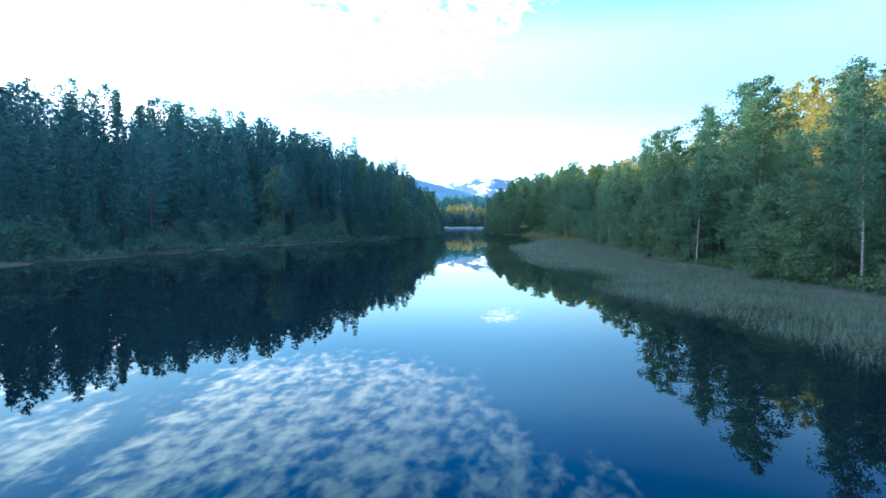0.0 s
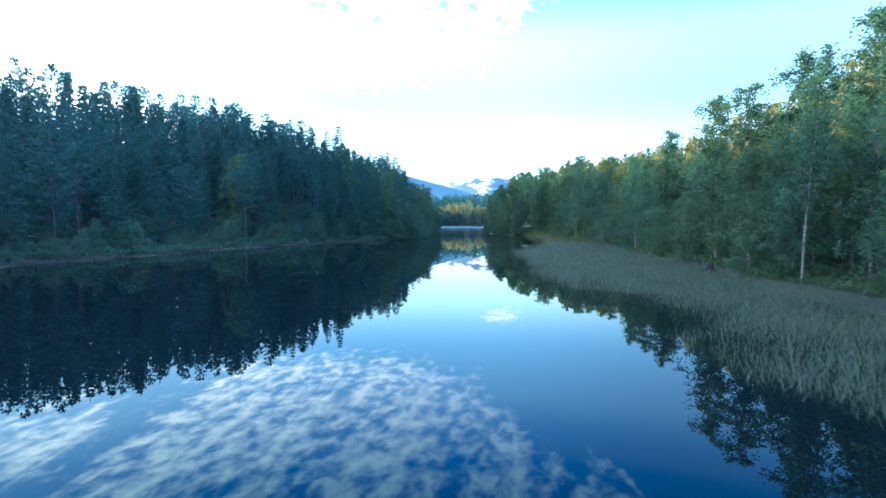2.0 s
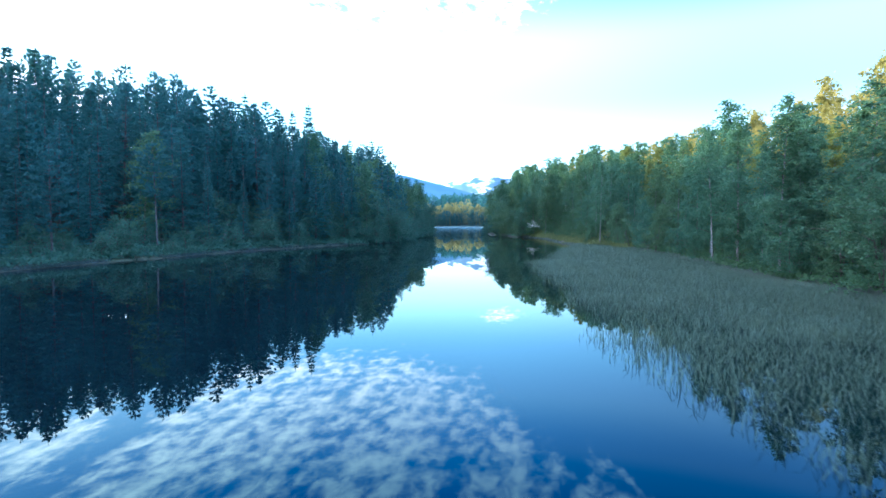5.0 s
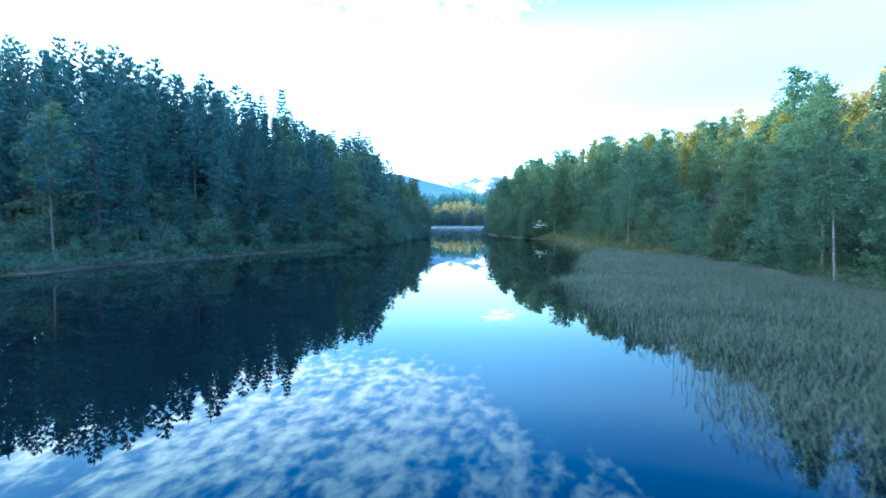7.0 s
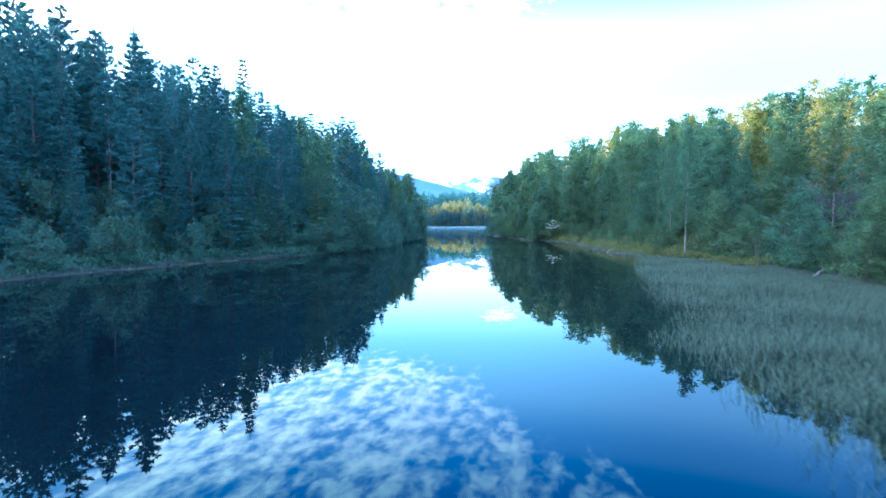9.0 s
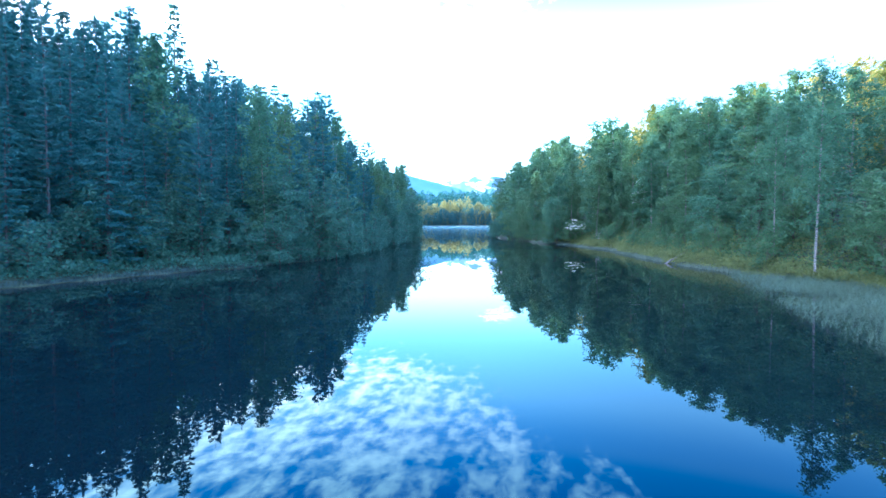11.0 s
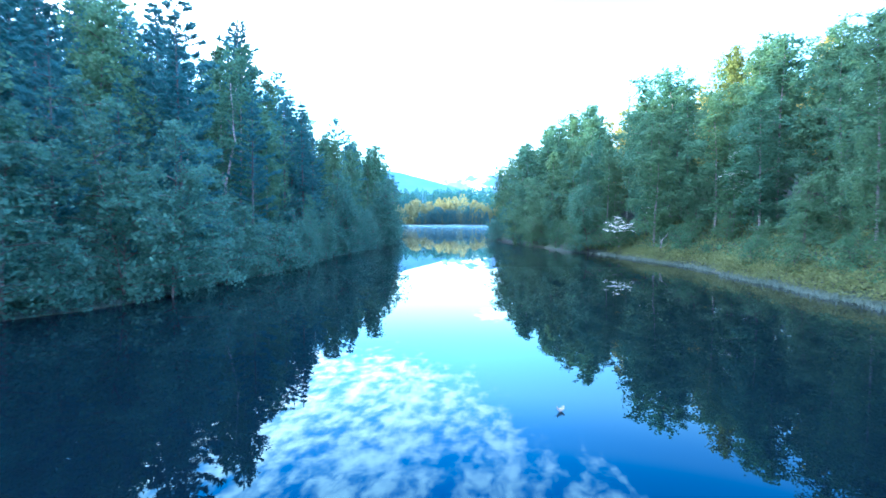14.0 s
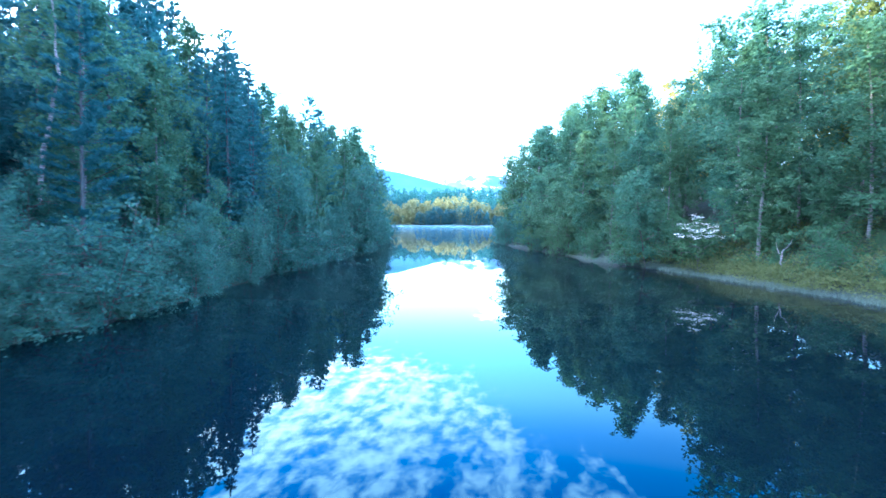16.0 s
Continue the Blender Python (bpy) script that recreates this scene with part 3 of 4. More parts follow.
def birches(n, seed, leaves, low, wide, leaf, mat="birch_leaf", label=BIRCH_LABEL, group=BG, **kw):
    kw = {"droop": 0.5, "rise": (0.42, 1.25), "limbs": 30, **kw}
    return [stock(as_tree("birch_tree", broadleaf(seed + i, 11, leaves, low + 0.04 * (i % 3), wide, leaf, **kw), M["birch_bark"], M[mat], label, "birch tree", group, M["shrub_bark"])) for i in range(n)]


PINES = pines(5, 100, 0.16, 1500, blades=6, grain=0.85)
TALL = pines(2, 130, 0.42, 1000, "tall pine with a long bare pale trunk")
SPRUCES = spruces(4, 200, 1700, blades=5, grain=0.85)
NEEDLED = spruces(2, 220, 2900, blades=6, grain=0.6) + pines(2, 120, 0.14, 2700, blades=6, grain=0.62)
BACK = pines(2, 150, 0.15, 420, blades=5, grain=1.35) + spruces(2, 250, 440, blades=5, grain=1.35)
BIRCHES = birches(5, 300, 4400, 0.07, 2.0, 0.20)
CLOSE = birches(5, 320, 9500, 0.05, 2.0, 0.135)
LOW = [stock(as_tree("birch_tree", broadleaf(330 + i, 6.0, 7600, 0.03, 1.9, 0.12, 2, 0.10, 0.3, limbs=30, rise=(-0.05, 0.8)), M["shrub_bark"], M["birch_leaf"], "low leafy birch with branches hanging to the water", "birch tree", BG)) for i in range(3)]
MID = [stock(as_tree("birch_tree", broadleaf(345 + i, 6.0, 5400, 0.03, 1.9, 0.14, 2, 0.10, 0.3, limbs=28, rise=(-0.05, 0.8)), M["shrub_bark"], M["birch_leaf"], "bushy young birch at the edge of the sedge", "birch tree", BG)) for i in range(2)]
LOW_FAR = [stock(as_tree("alder_tree", broadleaf(335 + i, 6.0, 3000, 0.03, 1.9, 0.17, 2, 0.10, 0.3, limbs=26, rise=(-0.05, 0.8)), M["shrub_bark"], M["haze_tinted_leaf"], "low alder with haze-tinted blue-green leaves, branches hanging to the water", "alder tree", "alders along the shore")) for i in range(2)]
GOLDEN = birches(2, 360, 4400, 0.10, 2.0, 0.20, "sunlit_yellow_leaf", "birch with low sunlight put into its yellow-green leaves")
THIN = birches(3, 340, 4200, 0.22, 1.7, 0.15, label="tall thin birch with bare white lower trunk")
FINE = [stock(as_tree("willow_shrub", broadleaf(440 + i, 3.0, 3300, 0.02, 1.35, 0.105, 4, 0.22, 0.25, limbs=20, rise=(-0.15, 0.9)), M["shrub_bark"], M["shrub_leaf"], "dense green willow shrub hanging over the water", "shrub", WG)) for i in range(3)]
SHORE_LOW = [stock(as_tree("alder_tree", broadleaf(350 + i, 6.0, 7600, 0.03, 1.9, 0.12, 2, 0.10, 0.3, limbs=30, rise=(-0.05, 0.8)), M["shrub_bark"], M["haze_tinted_leaf"], "low alder with haze-tinted blue-green leaves, branches hanging to the water", "alder tree", "alders along the shore")) for i in range(3)]
SHORE_FINE = [stock(as_tree("alder_shrub", broadleaf(450 + i, 3.0, 3600, 0.02, 1.35, 0.105, 4, 0.22, 0.25, limbs=20, rise=(-0.15, 0.9)), M["shrub_bark"], M["haze_tinted_leaf"], "dense alder shrub with haze-tinted blue-green leaves hanging over the water", "shrub", WG)) for i in range(3)]
SHRUBS = [stock(as_tree("willow_shrub", broadleaf(400 + i, 3.0, 1500, 0.02, 1.35, 0.16, 4, 0.22, 0.25, limbs=18, rise=(-0.15, 0.9)), M["shrub_bark"], M["haze_tinted_leaf"], "bushy green willow shrub leaning over the water", "shrub", WG)) for i in range(4)]


def place(tree, x, y, height, base_height, turn, dz=0.0, lean=(0.0, 0.0), z=None, broad=1.0):
    """Set a tree on the ground: the first use moves the original, later ones are copies."""
    s = height / base_height
    zz = (ground_z(x, y) if z is None else z) + dz
    mtx = pose(x, y, zz, lean[0], lean[1], turn) @ Matrix.Diagonal((s * broad, s * broad, s, 1))
    if not tree["used"]:
        tree["used"] = 1
        tree.matrix_basis = mtx
        return tree
    keep = tree.scale.copy()
    tree.scale = (1, 1, 1)
    ob = copy_thing(tree, mtx)
    tree.scale = keep
    return ob


def scatter(rng, shore, side, s_lo, s_hi, y_lo, y_hi, gap, tries):
    """Places inland of a shore, no two closer than gap."""
    got, cells = [], {}
    for t in range(tries):
        y = rng.uniform(y_lo, y_hi)
        x = float(np.interp(y, shore[:, 1], shore[:, 0])) + side * rng.uniform(s_lo, s_hi)
        k = (int(x // gap), int(y // gap))
        if any(math.hypot(x - a, y - b) < gap for i in (-1, 0, 1) for j in (-1, 0, 1) for a, b in cells.get((k[0] + i, k[1] + j), ())):
            continue
        cells.setdefault(k, []).append((x, y))
        got.append((x, y))
    if not got:
        return got
    h, s = heights(got)
    return [(x, y, z, d) for (x, y), z, d in zip(got, h, s) if d > min(s_lo * 0.6, s_lo)]


SL = SHORE_L[SHORE_L[:, 1] < 231]
SR = SHORE_R[SHORE_R[:, 1] < 227]


def crest_left(y, s):
    """How high the treetops reach above the lake on the left, by place along it and distance inland."""
    return float(np.interp(s, [0, 4, 8, 12, 16, 40, 60], [12.5, 16, 18.5, 21, 22.8, 28.8, 33]) * (0.80 + 0.20 * smooth01(np.array(y), 70.0, 115.0)))


def crest_right(y, s):
    """The same on the right, stretch by stretch along the bank."""
    stretches = [(0, [8.5, 9.3, 10.8, 12, 13.4, 14.8, 22]), (26, [7.6, 8.0, 8.2, 8.6, 9.2, 11.0, 22]), (38, [7.8, 8.2, 8.8, 9.6, 11.5, 14.0, 24]), (47, [8.5, 9.3, 10.4, 11.6, 14.0, 16.0, 24]), (58, [8.4, 9.4, 10.5, 11.6, 14.8, 19.0, 27]), (92, [8.6, 9.6, 10.8, 12.0, 15.4, 19.5, 25]),
                 (110, [9.5, 12.0, 13.8, 14.8, 16.0, 17, 22]), (135, [10.0, 12.5, 15.0, 15.8, 16.8, 18, 22]), (152, [11.5, 15.2, 17.8, 18.2, 19.0, 20, 24]), (230, [11.5, 15.0, 17.5, 18.2, 19.0, 20, 24])]
    values = [np.interp(s, [0, 4, 8, 11, 15, 20, 45], v) for _, v in stretches]
    return float(np.interp(y, [k for k, _ in stretches], values))


taken = []


def clear_of(x, y, r=2.2):
    return all(math.hypot(x - a, y - b) > r for a, b in taken)


# trees that stand out against the sky: x, y and height of the top above the lake
rng = random.Random(3)
for kind, x, y, top in (("pine", -51.7, 125.1, 28.1), ("pine", -37.9, 139.0, 25.9), ("spruce", -27.3, 129.7, 23.4), ("pine", -24.4, 176.4, 22.6), ("pine", -18.0, 147.4, 18.9),
                        ("pine", -18.4, 231.0, 18.2), ("pine", -17.0, 224.0, 13.5), ("pine", -20.5, 141.5, 17.5), ("spruce", -23.5, 146.0, 20.0), ("pine", -21.4, 197.1, 20.1), ("spruce", -21.0, 155.4, 21.3), ("pine", -47.5, 65.5, 18.6),
                        ("tall", -37.3, 80.0, 15.0), ("tall", -29.5, 107.5, 15.5), ("spruce", -33.0, 117.5, 22.5), ("pine", -40.5, 112.0, 24.3), ("pine", -58.0, 108.0, 26.5),
                        ("birch", 24.3, 127.7, 14.2), ("birch", 29.8, 167.9, 21.2), ("birch", 16.8, 177.3, 17.6), ("birch", 15.8, 171.5, 16.4),
                        ("birch", 10.4, 171.0, 11.0), ("birch", 21.3, 160.0, 16.3), ("close", 22.2, 147.0, 15.6), ("thin", 15.5, 39.8, 10.6), ("thin", 16.4, 24.6, 9.6), ("close", 16.2, 33.0, 10.9), ("close", 22.0, 34.5, 12.0), ("close", 20.0, 27.0, 9.6),
                        ("close", 19.0, 40.5, 12.6), ("close", 15.9, 45.6, 10.4), ("close", 17.8, 44.6, 11.6), ("close", 16.6, 51.5, 11.0), ("close", 25.5, 42.0, 9.5), ("thin", 18.0, 37.8, 10.9), ("thin", 17.6, 73.2, 9.6), ("birch", 29.0, 98.0, 16.2), ("thin", 17.6, 107.7, 11.0), ("thin", 18.2, 112.8, 9.8)):
    z = ground_z(x, y)
    stock_list = {"pine": PINES, "spruce": SPRUCES, "tall": TALL, "birch": BIRCHES, "close": CLOSE, "thin": THIN}[kind]
    base_h = 16 if kind in ("pine", "spruce", "tall") else 11
    place(rng.choice(stock_list), x, y, top - z, base_h, rng.uniform(0, 360), z=z, broad=1.3 if kind in ("close", "birch") else 1.0)
    taken.append((x, y))
taken += [(-15.2, 139.3), (-14.6, 137.2), (-17.3, 138.3), (-12.2, 134.2), (-13.4, 136.2), (-14.9, 134.8), (-16.2, 136.6)]

rng = random.Random(11)
# left slope: pines and spruces, birches mixed in near the point
for x, y, z, s in scatter(rng, SL, -1, 1.8, 20, 34, 92, 3.3, 900) + scatter(rng, SL, -1, 1.8, 17, 92, 140, 2.7, 1600) + scatter(rng, SL, -1, 1.8, 20, 140, 218, 3.3, 1400):
    if not clear_of(x, y, 1.7):
        continue
    near_point = float(smooth01(np.array(y), 122.0, 148.0))
    top = (crest_left(y, s) - z) * rng.uniform(0.66, 1.0)
    r = rng.random()
    if r < (0.66 if s < 6 else 0.30) * near_point + 0.06 and s < 11:
        place(rng.choice(CLOSE if s < 5 and y < 175 else BIRCHES), x, y, min(top, 13.5), 11, rng.uniform(0, 360), z=z, broad=1.25)
    elif 104 < y < 152 and s < 11 and r < 0.97:
        place(rng.choice(NEEDLED[:2] if r < 0.8 else NEEDLED[2:]), x, y, top * rng.uniform(0.75, 1), 16, rng.uniform(0, 360), z=z)
    elif r < 0.78:
        place(rng.choice(SPRUCES), x, y, top * rng.uniform(0.7, 1), 16, rng.uniform(0, 360), z=z)
    elif s < 8 and r > 0.92:
        place(rng.choice(TALL), x, y, top, 16, rng.uniform(0, 360), z=z)
    else:
        place(rng.choice(PINES), x, y, top, 16, rng.uniform(0, 360), z=z)
for x, y, z, s in scatter(rng, SL, -1, 19, 62, 40, 222, 3.7, 2600):
    if clear_of(x, y):
        place(rng.choice(BACK), x, y, (crest_left(y, s) - z) * rng.uniform(0.75, 1.0), 16, rng.uniform(0, 360), z=z)
# right bank: birches
for x, y, z, s in scatter(rng, SR, 1, 1.3, 13.5, 12, 226, 2.95, 3000):
    if (y < 100 and s < 1.0 + 1.5 * rng.random()) or (100 < y < 148 and s < 3.2) or not clear_of(x, y, 1.8):
        continue
    top = (crest_right(y, s) - z) * min(1.02, rng.uniform(0.68, 1.03) + (0.22 if y < 100 else 0.38) * noise.noise((x * 0.11, y * 0.11, 5.5)))
    r = rng.random()
    if r < 0.05 and y > 120 and s > 9:
        place(rng.choice(SPRUCES), x, y, top, 16, rng.uniform(0, 360), z=z)
    elif r < 0.09 and y < 150:
        place(rng.choice(THIN), x, y, top, 11, rng.uniform(0, 360), z=z)
    else:
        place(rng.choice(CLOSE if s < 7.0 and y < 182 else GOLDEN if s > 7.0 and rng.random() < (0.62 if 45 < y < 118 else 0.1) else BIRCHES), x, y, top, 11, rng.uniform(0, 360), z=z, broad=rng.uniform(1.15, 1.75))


def hill_wood(name, seeds, mat, places, label):
    """Birches that cover the hill behind the bank, in one mesh: stems and leaf crowns."""
    rng = random.Random(name)
    kinds = [broadleaf(q, 11, 1400, 0.10, 2.4, 0.30, limbs=18) for q in seeds]
    kinds = [(np.array(k[1].v), k[1].f) for k in kinds]
    vs, fs, base = [], [], 0
    for x, y, z, h in places:
        v, f = kinds[rng.randrange(len(kinds))]
        a, k = rng.uniform(0, 6.283), h / 11
        c, q = math.cos(a) * k, math.sin(a) * k
        w = np.stack([v[:, 0] * c - v[:, 1] * q + x, v[:, 0] * q + v[:, 1] * c + y, v[:, 2] * k + z], 1)
        vs.append(w)
        fs += [tuple(i + base for i in g) for g in f]
        base += len(v)
    ob = new(name, mesh_from(name, np.concatenate(vs).tolist(), fs, mat))
    return tagged(ob, label, "forest", kind="stuff")


gold_places, green_places = [], []
# sun-coloured crowns are commonest on the stretch the low sun reaches
for x, y, z, s in scatter(rng, SR, 1, 13.5, 40, 14, 222, 3.4, 2300):
    if clear_of(x, y):
        (gold_places if rng.random() < (0.85 if y < 112 else 0.5) else green_places).append((x, y, z, (crest_right(y, s) - z) * rng.uniform(0.75, 1.02)))
hill_wood("golden_birch_wood", (360, 361, 362), M["sunlit_gold_leaf"], gold_places, "hill birches with low sunlight put into their golden leaves")
hill_wood("green_birch_wood", (380, 381), M["birch_leaf"], green_places, "green birches on the hill above the bank")
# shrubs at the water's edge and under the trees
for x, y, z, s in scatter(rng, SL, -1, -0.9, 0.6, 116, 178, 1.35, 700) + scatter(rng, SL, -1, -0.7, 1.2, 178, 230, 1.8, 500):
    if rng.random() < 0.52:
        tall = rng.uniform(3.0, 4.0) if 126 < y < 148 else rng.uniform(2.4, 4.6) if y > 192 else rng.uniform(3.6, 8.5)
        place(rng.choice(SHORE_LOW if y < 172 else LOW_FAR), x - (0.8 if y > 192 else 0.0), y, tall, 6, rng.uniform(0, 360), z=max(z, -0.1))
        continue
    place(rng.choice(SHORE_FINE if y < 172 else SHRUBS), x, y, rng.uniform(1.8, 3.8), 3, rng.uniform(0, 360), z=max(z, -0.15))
for x, y, z, s in scatter(rng, SL, -1, 0.7, 5.0, 36, 116, 2.5, 500):
    place(rng.choice(SHRUBS), x, y, rng.uniform(1.1, 3.2), 3, rng.uniform(0, 360), z=z)
for x, y, z, s in scatter(rng, SL, -1, 1.5, 9, 98, 136, 2.5, 300) + scatter(rng, SL, -1, 3.0, 9, 136, 215, 4.5, 250):
    place(rng.choice(SHORE_FINE if y < 140 and s < 6 else SHRUBS), x, y, rng.uniform(2.4, 4.8), 3, rng.uniform(0, 360), z=z)
for x, y, z, s in scatter(rng, SR, 1, -0.7, 1.2, 156, 222, 1.65, 500):
    if rng.random() < 0.6:
        place(rng.choice(LOW if y < 182 else LOW_FAR), x + (0.7 if y > 184 else 0.0), y, rng.uniform(4.5, 8.5) if y < 184 else rng.uniform(3.2, 6.2), 6, rng.uniform(0, 360), z=max(z, -0.1), broad=1.1)
        continue
    place(rng.choice(FINE if y < 176 else SHRUBS), x, y, rng.uniform(1.6, 3.6), 3, rng.uniform(0, 360), z=max(z, -0.15))
for x, y, z, s in scatter(rng, SR, 1, 2.6, 7.5, 106, 156, 3.1, 400):
    place(rng.choice(LOW), x, y, rng.uniform(2.6, 5.6), 6, rng.uniform(0, 360), z=z, broad=1.2)
for x, y, z, s in scatter(rng, SR, 1, 0.6, 5.0, 14, 106, 2.15, 1100):
    if clear_of(x, y, 1.3):
        place(rng.choice(MID), x, y, rng.uniform(1.8, 5.2), 6, rng.uniform(0, 360), z=z, broad=1.1)
for x, y, z, s in scatter(rng, SR, 1, 0.5, 4.2, 110, 152, 1.9, 500):
    place(rng.choice(FINE), x, y, rng.uniform(0.8, 2.7), 3, rng.uniform(0, 360), z=z)
for x, y, z, s in scatter(rng, SR, 1, 4.5, 8, 14, 150, 3.6, 400):
    place(rng.choice(FINE if y > 128 and s < 5 else SHRUBS), x, y, rng.uniform(1.2, 3.2), 3, rng.uniform(0, 360), z=z)


# ---- low plants on the ground ----
def undergrowth(name, shore, side, y_lo, y_hi, s_lo, s_hi, count, size, mat, label, seed):
    rng = random.Random(seed)
    b = Build()
    pos = []
    for i in range(count):
        y = rng.uniform(y_lo, y_hi)
        pos.append((float(np.interp(y, shore[:, 1], shore[:, 0])) + side * (s_lo + (s_hi - s_lo) * rng.random() ** 1.3), y))
    hs, ss = heights(pos)
    for (x, y), z, s in zip(pos, hs, ss):
        if s < s_lo * 0.5 - 0.02:
            continue
        z = max(z, -0.05)
        tall = 0.25 + 0.55 * max(0, noise.noise((x * 0.4, y * 0.4, seed)) + 0.25)
        for j in range(5):
            d = rand_dir(rng)
            d.z = abs(d.z) * 0.8 + 0.15
            d.normalize()
            n = (Vector((0, 0, 1)) - d * d.z).normalized()
            b.leaf(Vector((x + rng.gauss(0, 0.15), y + rng.gauss(0, 0.15), z + rng.random() * tall - 0.03)), d, n, size * rng.uniform(0.6, 1.3), 0.3)
    ob = new(name, mesh_from(name, b.v, b.f, mat))
    return tagged(ob, label, "undergrowth", kind="stuff")


undergrowth("bank_herbs", SR, 1, 12, 160, 0.8, 11, 14000, 0.19, M["shrub_leaf"], "green herbs and grass on the bank", 21)
undergrowth("bank_grass", SR, 1, 100, 153, -0.5, 1.3, 9000, 0.12, M["herb"], "rough grass hanging over the bank edge", 25)
undergrowth("bank_thicket", SR, 1, 98, 162, 0.02, 7, 15000, 0.125, M["herb"], "lush green herbs and fern on the steep bank", 23)
undergrowth("shore_herbs", SL, -1, 60, 130, 0.02, 3, 3000, 0.22, M["haze_tinted_leaf"], "low green herbs at the water's edge", 24)
undergrowth("point_herbs", SL, -1, 112, 182, -0.9, 0.9, 5200, 0.17, M["haze_tinted_leaf"], "herbs and twigs trailing over the bank into the water", 26)
undergrowth("forest_undergrowth", SL, -1, 36, 228, 0.5, 13, 10000, 0.30, M["haze_tinted_leaf"], "bilberry and ferns under the trees", 22)


# ---- far shore woods ----
def far_woods(name, y0, y1, x0, x1, count, hmin, hmax, mat, label, lift, per, grain=1.0, uneven=0.0):
    rng = random.Random(name)
    b = Build()
    pos = [(rng.uniform(x0, x1), rng.uniform(y0, y1)) for i in range(count)]
    hs, ss = heights(pos)
    for (x, y), z, s in zip(pos, hs, ss):
        if s < 1:
            continue
        H = rng.uniform(hmin, hmax) * (1 + uneven * noise.noise((x * 0.055, y * 0.02, 2.2)))
        round_top = rng.random() < lift
        R = H * (rng.uniform(0.20, 0.31) if round_top else rng.uniform(0.13, 0.20))
        for i in range(per):
            u = rng.random() ** 0.8
            r = R * ((1 - u) ** 0.7 if not round_top else max(0.05, math.sin(min(1, u * 0.9 + 0.15) * 3.1)) ** 0.6) * rng.uniform(0.5, 1.05)
            a = rng.uniform(0, 6.283)
            p = Vector((x + r * math.cos(a), y + r * math.sin(a), z + H * (0.04 + 0.96 * u)))
            d = Vector((math.cos(a), math.sin(a), rng.uniform(-0.5, 0.6))).normalized()
            n = rand_dir(rng)
            n = (n - d * n.dot(d)).normalized()
            b.leaf(p, d, n, rng.uniform(0.9, 1.7) * grain, 0.42)
    ob = new(name, mesh_from(name, b.v, b.f, mat))
    return tagged(ob, label, "forest", kind="stuff")


# haze-blue front row covers the shaded lower half of the far birches
far_woods("far_front_wood", 557, 567, -38, 110, 250, 9, 14, M["hazy_leaf"], "low wood at the far waterline, haze put into its blue-green leaves", 0.6, 190, 0.7, 0.75)
far_woods("far_gold_group", 556, 566, -75, -42, 46, 13, 20, M["pale_sunlit_gold"], "birches down to the far waterline, sunlight put into their golden leaves", 0.9, 260, 0.8, 0.4)
far_woods("far_birch_wood", 568, 586, -110, 85, 210, 15, 21, M["pale_sunlit_gold"], "far-shore birch wood, sunlight put into its pale gold leaves", 0.85, 260, 0.85, 0.35)
far_woods("far_spruce_wood", 583, 650, -130, 130, 380, 12, 17, M["spruce_leaf"], "dark spruce forest behind the far shore", 0.1, 120, 1.0)
far_woods("far_hill_wood", 650, 790, -240, 210, 900, 13, 20, M["spruce_leaf"], "blue-green spruce hill beyond the lake", 0.1, 110, 1.15)


# ---- mist on the far water ----
def mist():
    """Thin veils of vapour, one above the other, wavy and wide as the far water."""
    b = Build()
    for layer, height in enumerate((0.12, 0.35, 0.7)):
        k = len(b.v)
        ys = np.linspace(140 + 12 * layer, 556, 80)
        us = np.linspace(-1, 1, 25)
        for y in ys:
            lo = max(float(np.interp(y, SHORE_L[:, 1], SHORE_L[:, 0])), -12 - max(0.0, y - 220) * 0.42)
            hi = min(float(np.interp(y, SHORE_R[:, 1], SHORE_R[:, 0])), 7 + max(0.0, y - 200) * 0.42 + max(0.0, 165 - y))
            for u in us:
                x = lo + (hi - lo) * (u + 1) / 2
                b.v.append((x, float(y), height + 0.10 * noise.noise((x * 0.06, y * 0.06, layer * 7.0))))
        n = len(us)
        for r in range(len(ys) - 1):
            for c in range(n - 1):
                b.f.append((k + r * n + c, k + r * n + c + 1, k + (r + 1) * n + c + 1, k + (r + 1) * n + c))
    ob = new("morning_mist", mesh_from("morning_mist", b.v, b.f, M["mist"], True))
    return tagged(ob, "thin white morning mist lying on the far water", "mist", kind="stuff")


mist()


# ---- reeds ----
REED = [(9.5, -12), (8.4, 6), (7.8, 12), (7.7, 16), (7.6, 18.4), (6.4, 22), (5.4, 24.2), (5.4, 28.5), (7.2, 30.5), (7.5, 36), (7.2, 37.4), (5.1, 39), (4.2, 43), (3.9, 48), (4.6, 51),
        (4.4, 56), (4.3, 62), (4.5, 68), (4.5, 72), (5.0, 75.5), (6.8, 81.7), (8, 86), (10, 95), (13, 106), (15.5, 113)]


